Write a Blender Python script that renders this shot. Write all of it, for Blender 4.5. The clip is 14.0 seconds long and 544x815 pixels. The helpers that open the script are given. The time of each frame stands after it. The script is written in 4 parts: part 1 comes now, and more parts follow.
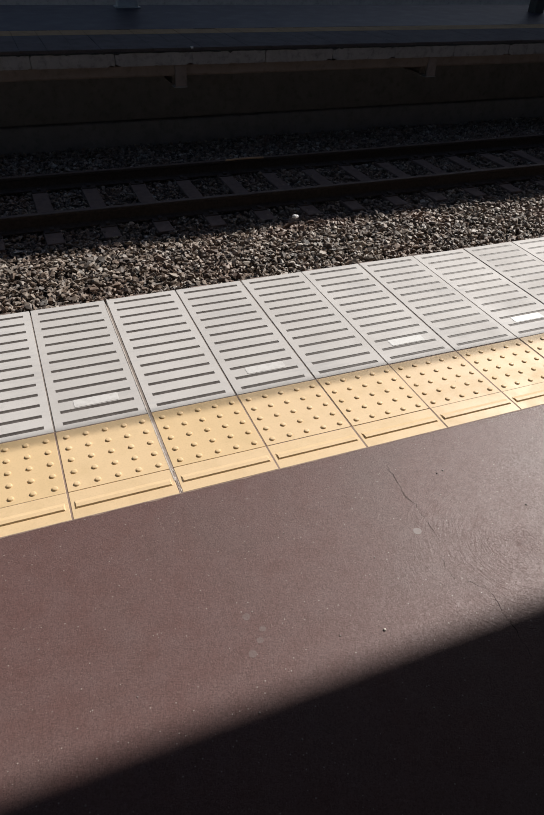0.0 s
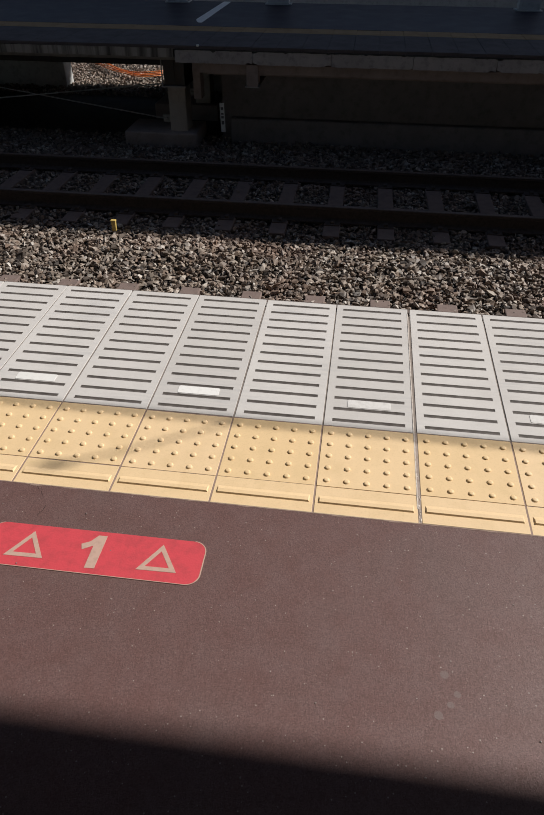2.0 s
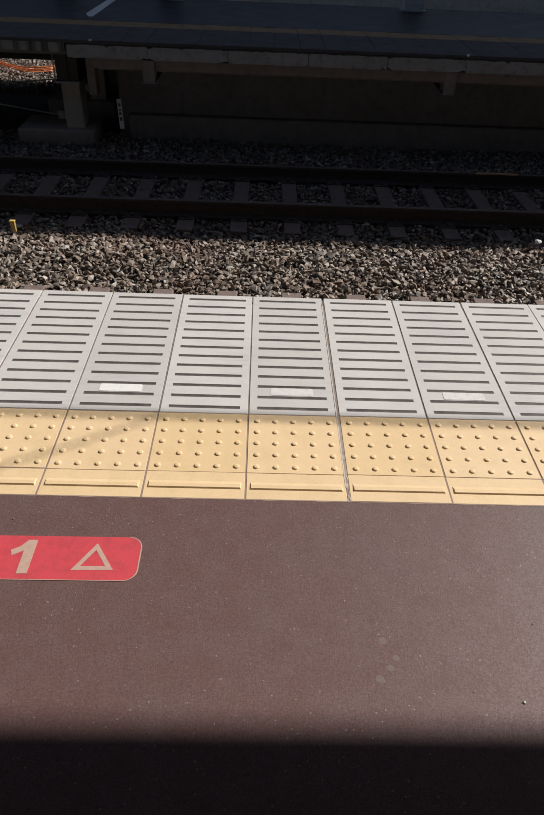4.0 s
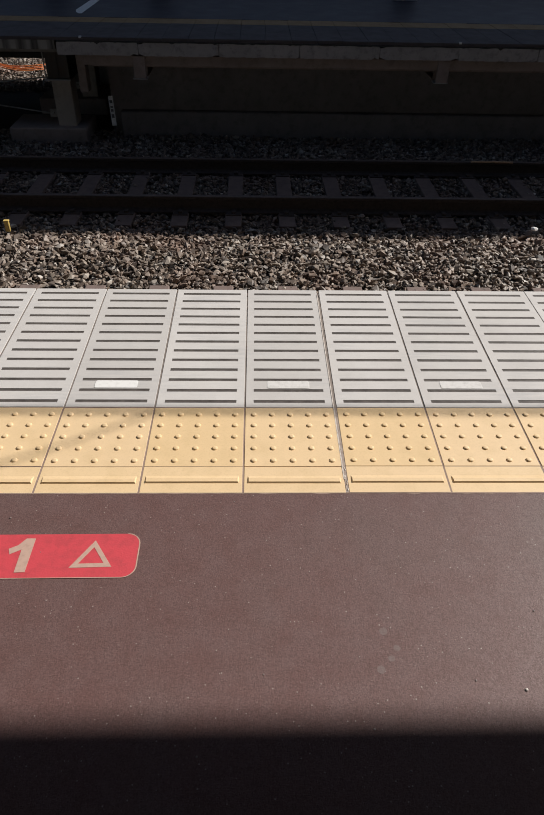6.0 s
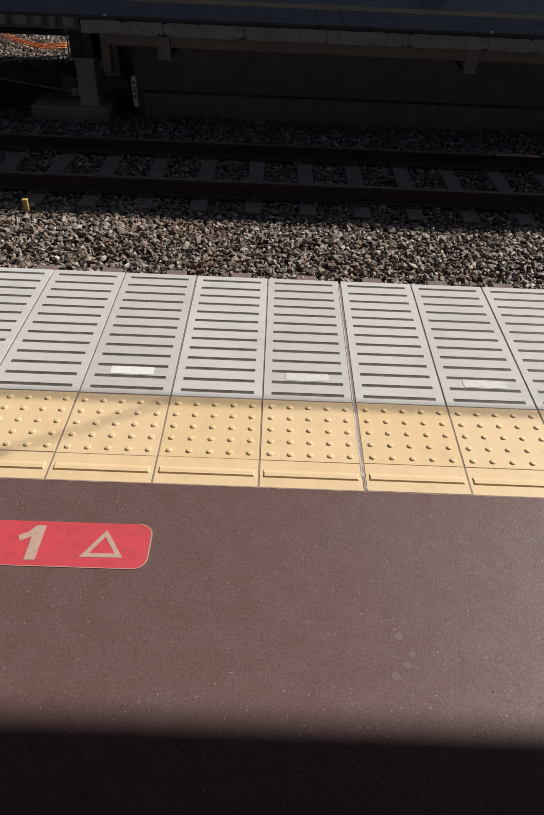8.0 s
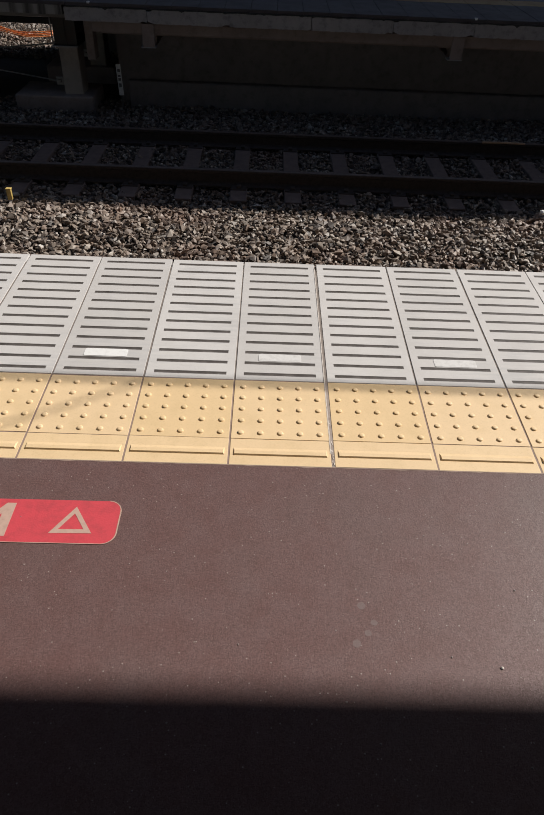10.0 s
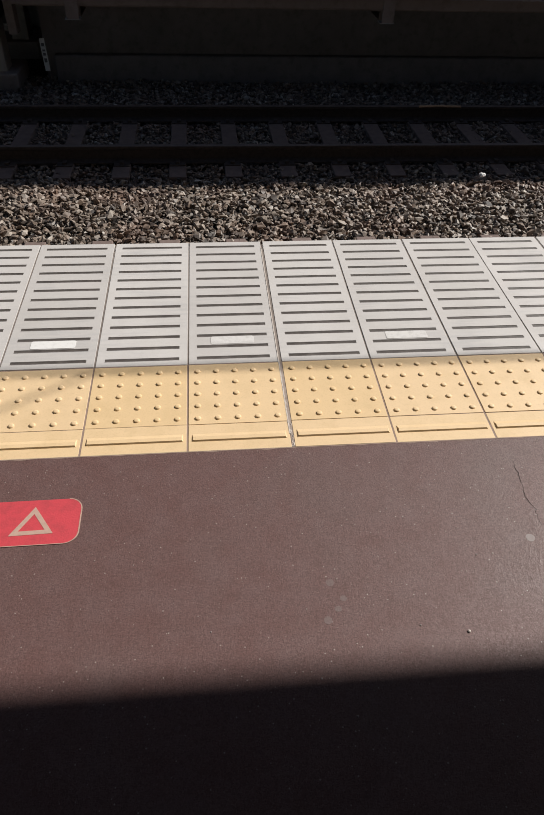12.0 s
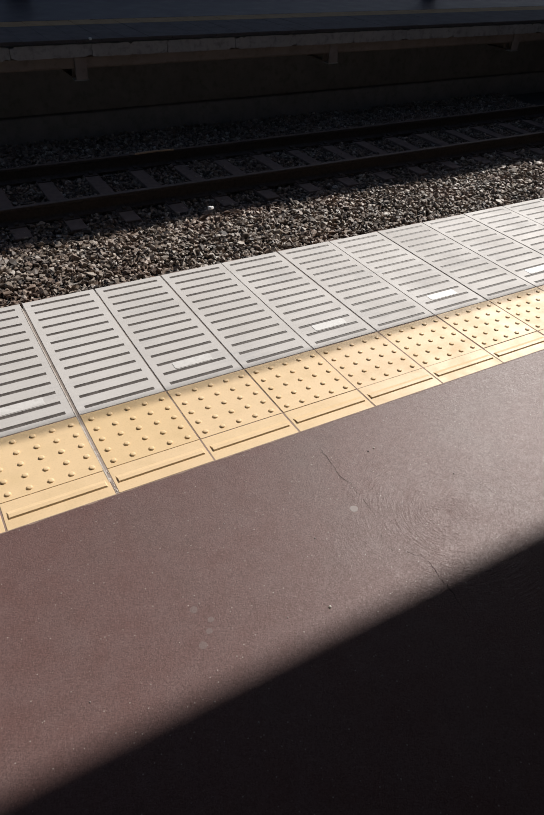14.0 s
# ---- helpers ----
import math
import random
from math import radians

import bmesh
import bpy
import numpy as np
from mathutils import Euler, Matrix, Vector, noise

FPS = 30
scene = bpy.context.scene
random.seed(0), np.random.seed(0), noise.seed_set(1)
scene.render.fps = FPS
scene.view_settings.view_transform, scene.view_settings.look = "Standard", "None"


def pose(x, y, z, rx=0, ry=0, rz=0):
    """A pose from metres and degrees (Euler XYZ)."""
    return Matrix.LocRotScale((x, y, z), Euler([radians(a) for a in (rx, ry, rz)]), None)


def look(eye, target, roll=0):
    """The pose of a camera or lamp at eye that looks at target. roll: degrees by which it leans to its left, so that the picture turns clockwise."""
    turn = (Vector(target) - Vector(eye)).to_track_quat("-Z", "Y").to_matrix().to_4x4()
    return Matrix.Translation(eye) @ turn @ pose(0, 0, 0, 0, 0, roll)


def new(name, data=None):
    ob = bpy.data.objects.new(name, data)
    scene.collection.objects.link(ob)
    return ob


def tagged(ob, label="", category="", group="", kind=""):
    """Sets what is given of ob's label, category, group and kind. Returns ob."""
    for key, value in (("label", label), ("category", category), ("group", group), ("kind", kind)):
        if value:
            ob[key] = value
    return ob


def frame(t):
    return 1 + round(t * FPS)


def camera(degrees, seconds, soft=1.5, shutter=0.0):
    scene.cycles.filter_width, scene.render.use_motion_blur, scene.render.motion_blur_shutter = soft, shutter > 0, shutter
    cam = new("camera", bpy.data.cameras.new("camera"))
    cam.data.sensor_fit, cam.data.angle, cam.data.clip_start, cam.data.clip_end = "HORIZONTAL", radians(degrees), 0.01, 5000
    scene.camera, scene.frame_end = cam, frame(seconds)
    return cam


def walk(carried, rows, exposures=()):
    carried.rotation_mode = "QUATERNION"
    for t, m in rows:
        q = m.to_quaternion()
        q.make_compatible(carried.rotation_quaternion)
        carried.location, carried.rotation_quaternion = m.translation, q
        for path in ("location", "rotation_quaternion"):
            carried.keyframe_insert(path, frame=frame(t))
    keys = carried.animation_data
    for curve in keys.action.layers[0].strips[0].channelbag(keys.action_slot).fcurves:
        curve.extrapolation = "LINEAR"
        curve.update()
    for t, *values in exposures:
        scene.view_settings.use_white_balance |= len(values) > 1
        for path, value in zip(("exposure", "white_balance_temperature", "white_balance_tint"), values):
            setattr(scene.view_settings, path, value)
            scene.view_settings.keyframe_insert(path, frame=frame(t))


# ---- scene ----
cam = camera(45.6, 14.0, soft=1.27)
PATH = [
    (0, (-0.296, -1.293, 1.332), (0.336, 0.158, 0.109), 2.9),
    (0.5, (-0.246, -1.305, 1.388), (0.541, 0.062, 0.159), 5.3),
    (1, (-0.275, -1.279, 1.38), (0.052, 0.195, 0.068), -0.0),
    (1.5, (-0.254, -1.27, 1.388), (-0.436, 0.287, 0.146), -0.8),
    (2, (-0.251, -1.258, 1.377), (-0.459, 0.293, 0.133), 0.2),
    (2.5, (-0.268, -1.279, 1.374), (-0.382, 0.287, 0.136), 1.5),
    (3, (-0.282, -1.287, 1.365), (-0.274, 0.271, 0.111), 3.8),
    (3.5, (-0.286, -1.298, 1.369), (-0.246, 0.269, 0.127), 3.4),
    (5.8, (-0.253, -1.286, 1.375), (-0.197, 0.262, 0.11), 1.0),
    (6, (-0.268, -1.293, 1.361), (-0.216, 0.262, 0.104), 1.3),
    (6.5, (-0.272, -1.305, 1.379), (-0.326, 0.252, 0.125), 1.7),
    (7, (-0.291, -1.29, 1.379), (-0.755, 0.197, 0.125), 0.6),
    (7.5, (-0.305, -1.272, 1.363), (-0.733, 0.208, 0.088), 1.8),
    (8, (-0.291, -1.249, 1.341), (-0.271, 0.283, 0.056), 2.7),
    (8.2, (-0.3, -1.263, 1.346), (-0.115, 0.26, 0.064), 3.6),
    (10.3, (-0.207, -1.300, 1.326), (-0.184, 0.217, 0.022), 2.4),
    (10.5, (-0.202, -1.306, 1.334), (-0.169, 0.211, 0.032), 1.7),
    (11, (-0.193, -1.294, 1.335), (0.007, 0.23, 0.055), 1.1),
    (11.5, (-0.203, -1.281, 1.355), (0.094, 0.211, 0.056), 2.4),
    (12, (-0.22, -1.268, 1.339), (-0.045, 0.19, -0.019), 2.4),
    (12.5, (-0.208, -1.265, 1.313), (0.004, 0.202, -0.03), 1.4),
    (13, (-0.199, -1.308, 1.342), (0.25, 0.166, 0.067), 2.6),
    (13.5, (-0.269, -1.307, 1.346), (0.305, 0.169, 0.123), 3.0),
    (14, (-0.301, -1.305, 1.337), (0.516, 0.039, 0.102), 3.1),
]
walk(cam, [(t, look(eye, target, roll)) for t, eye, target, roll in PATH])

# ---------- light ----------
# sun direction (towards the sun): ahead and to the right, about 40 degrees up
SUN = Vector((1.0, 0.6, 1.0)).normalized()
world = bpy.data.worlds.new("sky")
scene.world = world
world.use_nodes = True
wn = world.node_tree.nodes
sky = wn.new("ShaderNodeTexSky")
sky.sky_type = "NISHITA"
sky.sun_disc = False
sky.sun_elevation = math.asin(SUN.z)
sky.sun_rotation = math.atan2(SUN.x, SUN.y)
world.node_tree.links.new(sky.outputs[0], wn["Background"].inputs[0])
wn["Background"].inputs[1].default_value = 0.05

sun = new("sun", bpy.data.lights.new("sun", "SUN"))
sun.data.energy = 5.0
sun.data.angle = radians(0.55)
sun.data.color = (1.0, 0.955, 0.90)
sun.matrix_world = look(SUN * 40, (0, 0, 0))


# ---------- materials ----------
class Nodes:
    """A node material with a few shorthands."""

    def __init__(self, name, rough=0.7, metal=0.0, spec=0.5):
        self.mat = bpy.data.materials.new(name)
        self.mat.use_nodes = True
        self.tree = self.mat.node_tree
        self.shader = self.tree.nodes["Principled BSDF"]
        self.shader.inputs["Roughness"].default_value = rough
        self.shader.inputs["Metallic"].default_value = metal
        self.shader.inputs["Specular IOR Level"].default_value = spec
        self.coord = self.tree.nodes.new("ShaderNodeNewGeometry").outputs["Position"]

    def link(self, a, b):
        self.tree.links.new(a, b)

    def place(self, scale):
        m = self.tree.nodes.new("ShaderNodeMapping")
        m.inputs["Scale"].default_value = scale
        self.link(self.coord, m.inputs["Vector"])
        return m.outputs[0]

    def noise(self, scale, detail=3.0, rough=0.55, vector=None):
        n = self.tree.nodes.new("ShaderNodeTexNoise")
        n.inputs["Scale"].default_value = scale
        n.inputs["Detail"].default_value = detail
        n.inputs["Roughness"].default_value = rough
        self.link(vector or self.coord, n.inputs["Vector"])
        return n.outputs["Fac"]

    def cells(self, scale, out="Distance", vector=None):
        n = self.tree.nodes.new("ShaderNodeTexVoronoi")
        n.inputs["Scale"].default_value = scale
        self.link(vector or self.coord, n.inputs["Vector"])
        return n.outputs[out]

    def ramp(self, fac, stops):
        n = self.tree.nodes.new("ShaderNodeValToRGB")
        e = n.color_ramp.elements
        while len(e) < len(stops):
            e.new(0.5)
        for el, (p, c) in zip(e, stops):
            el.position = p
            el.color = (*c, 1) if len(c) == 3 else c
        self.link(fac, n.inputs["Fac"])
        return n.outputs["Color"]

    def grey(self, fac, a, va, b, vb):
        n = self.tree.nodes.new("ShaderNodeMapRange")
        for i, v in zip((1, 2, 3, 4), (a, b, va, vb)):
            n.inputs[i].default_value = v
        self.link(fac, n.inputs[0])
        return n.outputs[0]

    def mix(self, fac, a, b, how="MIX"):
        n = self.tree.nodes.new("ShaderNodeMix")
        n.data_type = "RGBA"
        n.blend_type = how
        if isinstance(fac, (int, float)):
            n.inputs["Factor"].default_value = fac
        else:
            self.link(fac, n.inputs["Factor"])
        for key, v in (("A", a), ("B", b)):
            sock = [s for s in n.inputs if s.name == key and s.type == "RGBA"][0]
            if isinstance(v, tuple):
                sock.default_value = (*v, 1)
            else:
                self.link(v, sock)
        return [s for s in n.outputs if s.type == "RGBA"][0]

    def add(self, a, b, how="ADD"):
        n = self.tree.nodes.new("ShaderNodeMath")
        n.operation = how
        for i, v in enumerate((a, b)):
            if isinstance(v, (int, float)):
                n.inputs[i].default_value = v
            else:
                self.link(v, n.inputs[i])
        return n.outputs[0]

    def each(self):
        return self.tree.nodes.new("ShaderNodeObjectInfo").outputs["Random"]

    def island(self):
        return self.tree.nodes.new("ShaderNodeNewGeometry").outputs["Random Per Island"]

    def colour(self, c):
        self.link(c, self.shader.inputs["Base Color"])

    def rough(self, r):
        self.link(r, self.shader.inputs["Roughness"])

    def bump(self, height, strength, distance):
        n = self.tree.nodes.new("ShaderNodeBump")
        n.inputs["Strength"].default_value = strength
        n.inputs["Distance"].default_value = distance
        self.link(height, n.inputs["Height"])
        self.link(n.outputs[0], self.shader.inputs["Normal"])


def make_asphalt():
    m = Nodes("asphalt", spec=0.31)
    big = m.noise(2.6, 4)
    mid = m.noise(14, 4)
    grain = m.noise(420, 3, 0.75)
    sand = m.cells(330, "Color")
    base = m.ramp(big, [(0.22, (0.158, 0.085, 0.078)), (0.5, (0.161, 0.089, 0.081)), (0.75, (0.160, 0.105, 0.097))])
    base = m.mix(m.grey(mid, 0.35, 0.0, 0.7, 0.35), base, (0.205, 0.14, 0.136))
    base = m.mix(m.grey(sand, 0.15, 0.42, 0.6, 0.0), base, (0.070, 0.038, 0.034))
    base = m.mix(m.grey(sand, 0.75, 0.0, 1.0, 0.32), base, (0.27, 0.195, 0.18))
    base = m.mix(m.grey(grain, 0.32, 0.36, 0.55, 0.0), base, (0.055, 0.033, 0.030))
    # pale sand grains
    spot = m.cells(110)
    pick = m.cells(110, "Color")
    lone = m.grey(m.add(m.grey(spot, 0.12, 1.0, 0.22, 0.0), m.grey(pick, 0.80, 0.0, 0.84, 1.0), "MULTIPLY"), 0, 0, 1, 0.75)
    base = m.mix(lone, base, (0.42, 0.36, 0.33))
    m.colour(base)
    # trowel arcs sweep round one place on the right
    sub = m.tree.nodes.new("ShaderNodeVectorMath")
    sub.operation = "SUBTRACT"
    sub.inputs[1].default_value = (0.795, -0.49, 0)
    m.link(m.coord, sub.inputs[0])
    sep = m.tree.nodes.new("ShaderNodeSeparateXYZ")
    m.link(sub.outputs[0], sep.inputs[0])
    dist = m.add(m.add(m.add(sep.outputs[0], sep.outputs[0], "MULTIPLY"), m.add(sep.outputs[1], sep.outputs[1], "MULTIPLY")), 0.5, "POWER")
    turn = m.add(sep.outputs[1], sep.outputs[0], "ARCTAN2")
    com = m.tree.nodes.new("ShaderNodeCombineXYZ")
    m.link(m.add(dist, 130.0, "MULTIPLY"), com.inputs[0])
    m.link(m.add(turn, 5.0, "MULTIPLY"), com.inputs[1])
    arcs = m.noise(1.0, 2, 0.6, com.outputs[0])
    arcs = m.add(arcs, m.add(m.grey(dist, 0.06, 2.1, 0.42, 0.25), m.grey(m.noise(8.0, 2), 0.42, 0.2, 0.58, 1.0), "MULTIPLY"), "MULTIPLY")
    m.rough(m.grey(sand, 0.3, 0.56, 0.95, 0.42))
    rise = m.add(m.add(m.grey(sand, 0, 0, 1, 0.55), m.add(grain, 0.7, "MULTIPLY")), m.add(m.grey(spot, 0.0, 0.6, 0.3, 0.0), m.add(m.noise(38, 3), 0.5, "MULTIPLY")))
    m.bump(m.add(m.add(rise, 0.46, "MULTIPLY"), arcs), 0.75, 0.0014)
    return m.mat


def make_yellow():
    m = Nodes("yellow_tile", spec=0.36)
    tone = m.ramp(m.each(), [(0.0, (0.80, 0.58, 0.325)), (0.5, (0.835, 0.615, 0.365)), (1.0, (0.82, 0.605, 0.37))])
    dirt = m.noise(9, 5, 0.65)
    tone = m.mix(m.grey(dirt, 0.46, 0.0, 0.76, 0.45), tone, (0.60, 0.43, 0.22))
    fine = m.noise(180, 3)
    tone = m.mix(m.grey(fine, 0.52, 0.0, 0.75, 0.18), tone, (0.42, 0.29, 0.14))
    speck = m.add(m.grey(m.cells(36), 0.05, 1.0, 0.10, 0.0), m.grey(m.cells(36, "Color"), 0.88, 0, 0.9, 1), "MULTIPLY")
    tone = m.mix(m.grey(speck, 0, 0, 1, 0.6), tone, (0.16, 0.10, 0.06))
    m.colour(tone)
    m.rough(m.grey(dirt, 0.3, 0.42, 0.7, 0.62))
    m.bump(fine, 0.25, 0.0008)
    return m.mat


def make_panel():
    m = Nodes("grey_white_panel", spec=0.26)
    tone = m.ramp(m.each(), [(0.0, (0.57, 0.545, 0.525)), (0.5, (0.615, 0.59, 0.57)), (1.0, (0.65, 0.625, 0.605))])
    cloud = m.noise(5, 5, 0.6)
    tone = m.mix(m.grey(cloud, 0.42, 0.0, 0.75, 0.5), tone, (0.47, 0.445, 0.425))
    worn = m.noise(42, 4, 0.6)
    tone = m.mix(m.grey(worn, 0.55, 0.0, 0.8, 0.35), tone, (0.66, 0.64, 0.62))
    scuff = m.noise(1.0, 4, 0.6, m.place((7, 60, 1)))
    tone = m.mix(m.grey(m.add(scuff, m.noise(3.3, 2), "MULTIPLY"), 0.26, 0.0, 0.42, 0.35), tone, (0.40, 0.40, 0.41))
    fine = m.noise(230, 3)
    tone = m.mix(m.grey(fine, 0.55, 0.0, 0.75, 0.2), tone, (0.32, 0.30, 0.29))
    m.colour(tone)
    m.rough(m.grey(cloud, 0.3, 0.54, 0.7, 0.70))
    m.bump(m.add(fine, worn), 0.2, 0.0008)
    return m.mat


def make_concrete(name, a, b, stain=0.5, streak=False, rough=0.85):
    m = Nodes(name, rough)
    tone = m.ramp(m.noise(3.0, 6, 0.62), [(0.3, a), (0.7, b)])
    if streak:
        runs = m.noise(1.0, 5, 0.6, m.place((9, 9, 0.5)))
        tone = m.mix(m.grey(runs, 0.44, 0.0, 0.62, stain), tone, tuple(v * 0.22 for v in a))
    else:
        tone = m.mix(m.grey(m.noise(11, 5, 0.65), 0.5, 0.0, 0.75, stain), tone, tuple(v * 0.4 for v in a))
    m.colour(tone)
    m.bump(m.noise(70, 5, 0.7), 0.4, 0.003)
    return m.mat


def make_stone():
    m = Nodes("ballast_stone", 0.58, spec=0.5)
    r = m.island()
    tone = m.ramp(r, [(0.0, (0.052, 0.042, 0.036)), (0.25, (0.137, 0.106, 0.085)), (0.5, (0.274, 0.223, 0.180)),
                      (0.7, (0.215, 0.150, 0.110)), (0.9, (0.38, 0.32, 0.262)), (1.0, (0.53, 0.49, 0.445))])
    rust = m.noise(1.7, 3)
    tone = m.mix(m.grey(rust, 0.47, 0.0, 0.66, 0.55), tone, (0.25, 0.16, 0.12))
    tone = m.mix(m.grey(m.noise(70, 3), 0.5, 0.0, 0.8, 0.4), tone, (0.12, 0.105, 0.10))
    m.colour(tone)
    m.bump(m.noise(160, 3), 0.35, 0.002)
    return m.mat


def make_plain(name, colour, rough=0.6, metal=0.0, other=None, scale=20, amount=0.5, spec=0.5, relief=0.2):
    m = Nodes(name, rough, metal, spec)
    other = other or tuple(v * 0.55 for v in colour)
    n = m.noise(scale, 5, 0.65)
    tone = m.mix(m.grey(n, 0.45, 0.0, 0.72, amount), colour, other)
    m.colour(tone)
    m.rough(m.grey(n, 0.3, rough * 0.9, 0.7, min(1.0, rough * 1.15)))
    m.bump(m.noise(scale * 8, 3), relief, 0.001)
    return m.mat


M_ASPHALT = make_asphalt()
M_YELLOW = make_yellow()
M_PANEL = make_panel()
M_BODY = make_concrete("old_concrete", (0.17, 0.155, 0.14), (0.26, 0.24, 0.22))
# panels across the tracks: grime plus the far platform's shade put into the colour
M_FARPANEL = make_plain("grimy_shaded_panel", (0.12, 0.106, 0.108), 0.8, 0, (0.08, 0.071, 0.071), 5, 0.6, 0.14)
# far tactile tiles: a browner, darker yellow than the near ones
M_FARYELLOW = make_plain("brownish_yellow_tile", (0.36, 0.235, 0.12), 0.8, 0, (0.24, 0.15, 0.08), 6, 0.6, 0.25)
M_COPING = make_concrete("pale_coping", (0.36, 0.345, 0.34), (0.47, 0.45, 0.44), 0.75)
M_PALEWALL = make_concrete("pale_wall", (0.48, 0.48, 0.47), (0.60, 0.60, 0.58), 0.6)
M_STAINED = make_concrete("stained_coping", (0.30, 0.28, 0.25), (0.40, 0.38, 0.35), 0.95, True)
M_PILLAR = make_concrete("pillar_concrete", (0.38, 0.33, 0.28), (0.48, 0.43, 0.37), 0.4)
M_BROWN = make_concrete("rusty_beam", (0.29, 0.235, 0.21), (0.37, 0.30, 0.27), 0.45)
M_DARKWALL = make_concrete("damp_wall", (0.20, 0.187, 0.185), (0.26, 0.24, 0.235), 0.5)
M_GREYBED = make_concrete("grey_mortar", (0.19, 0.16, 0.14), (0.26, 0.22, 0.195), 0.5)
M_MOSS = make_concrete("dark_moss", (0.045, 0.045, 0.042), (0.08, 0.078, 0.07), 0.5)
M_BED = make_concrete("bedding_mortar", (0.26, 0.18, 0.145), (0.36, 0.26, 0.21), 0.5)
M_STONE = make_stone()
M_EARTH = make_concrete("ballast_bed", (0.05, 0.045, 0.042), (0.09, 0.08, 0.075), 0.5)
M_SLEEPER = make_plain("weathered_sleeper", (0.195, 0.142, 0.125), 0.85, 0, (0.12, 0.09, 0.08), 14, 0.6)
M_RAILSIDE = make_plain("rusted_rail", (0.074, 0.057, 0.050), 0.85, 0.0, (0.035, 0.026, 0.023), 30, 0.6)
M_RAILTOP = make_plain("polished_rail", (0.17, 0.13, 0.115), 0.6, 0.3, (0.11, 0.08, 0.065), 30, 0.5)
M_RED = make_plain("red_marking", (0.64, 0.074, 0.092), 0.5, 0, (0.43, 0.058, 0.068), 26, 0.7, 0.4, 0.5)
M_CREAM = make_plain("cream_marking", (0.56, 0.375, 0.30), 0.6, 0, (0.38, 0.25, 0.20), 60, 0.5)
def make_sticker():
    m = Nodes("white_label", 0.35)
    tone = m.ramp(m.each(), [(0.0, (0.80, 0.79, 0.77)), (1.0, (0.90, 0.89, 0.87))])
    m.colour(m.mix(m.grey(m.noise(70, 4), 0.5, 0.0, 0.75, 0.35), tone, (0.60, 0.58, 0.56)))
    m.bump(m.noise(90, 2), 0.15, 0.001)
    return m.mat


M_STICKER = make_sticker()
M_FADED = make_plain("faded_label", (0.74, 0.72, 0.70), 0.4, 0, (0.56, 0.54, 0.52), 45, 0.8)
M_INK = make_plain("dark_ink", (0.16, 0.16, 0.16), 0.6)
M_STEEL = make_plain("galvanised_steel", (0.42, 0.41, 0.39), 0.5, 0.7, (0.25, 0.2, 0.16), 25, 0.5)
M_DARKSTEEL = make_plain("dark_painted_steel", (0.07, 0.065, 0.06), 0.6, 0.0, (0.10, 0.06, 0.045), 18, 0.5)
M_WIRE = make_plain("copper_wire", (0.20, 0.13, 0.09), 0.5, 0.8)
M_YPOST = make_plain("yellow_peg_paint", (0.60, 0.43, 0.13), 0.45, 0, (0.40, 0.28, 0.10), 40, 0.5)
M_WHITE = make_plain("white_paint", (0.82, 0.82, 0.81), 0.4, 0, (0.55, 0.55, 0.53), 30, 0.5)
M_ORANGE = make_plain("orange_sheath", (0.75, 0.22, 0.06), 0.5, 0, (0.5, 0.15, 0.05), 20, 0.4)
M_CANOPY = make_plain("canopy_sheet", (0.06, 0.06, 0.06), 0.8, 0, (0.045, 0.042, 0.04), 4, 0.5)
def make_grip():
    m = Nodes("grip_strip", 0.46, spec=0.17)
    grit = m.noise(420, 2, 0.7)
    m.colour(m.ramp(m.noise(30, 4), [(0.3, (0.085, 0.074, 0.068)), (0.7, (0.15, 0.132, 0.122))]))
    m.bump(grit, 0.35, 0.0008)
    return m.mat


M_GRIP = make_grip()
M_SEAL = make_plain("pale_sealant", (0.68, 0.61, 0.55), 0.6, 0, (0.26, 0.19, 0.15), 60, 0.7)
M_JOINT = make_plain("joint_filler", (0.37, 0.305, 0.265), 0.8, 0, (0.21, 0.155, 0.125), 45, 0.7)
M_CRACK = make_plain("crack_grit", (0.030, 0.020, 0.018), 0.95)
M_GUM = make_plain("flattened_gum", (0.235, 0.19, 0.18), 0.6, 0, (0.24, 0.19, 0.17), 90, 0.6)
M_SMEAR = make_plain("faint_gum", (0.162, 0.110, 0.103), 0.6, 0, (0.16, 0.10, 0.096), 140, 0.8, 0.5, 0.6)
# orange-brown that imitates sunlight on the far rail
M_SUNSTRIP = make_plain("sun_patch_strip", (0.62, 0.40, 0.24), 0.8, 0, (0.25, 0.14, 0.08), 50, 0.5)
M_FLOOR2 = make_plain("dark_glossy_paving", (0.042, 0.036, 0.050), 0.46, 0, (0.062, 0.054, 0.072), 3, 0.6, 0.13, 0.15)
M_TRAINSTEEL = make_plain("brushed_train_steel", (0.42, 0.42, 0.43), 0.4, 0.8, (0.3, 0.3, 0.3), 3, 0.3)
M_TRAINBLACK = make_plain("black_train_face", (0.015, 0.015, 0.018), 0.25, 0, (0.03, 0.03, 0.03), 6, 0.4)
M_TRAINORANGE = make_plain("orange_train_band", (0.70, 0.18, 0.03), 0.4, 0, (0.55, 0.14, 0.03), 6, 0.3)


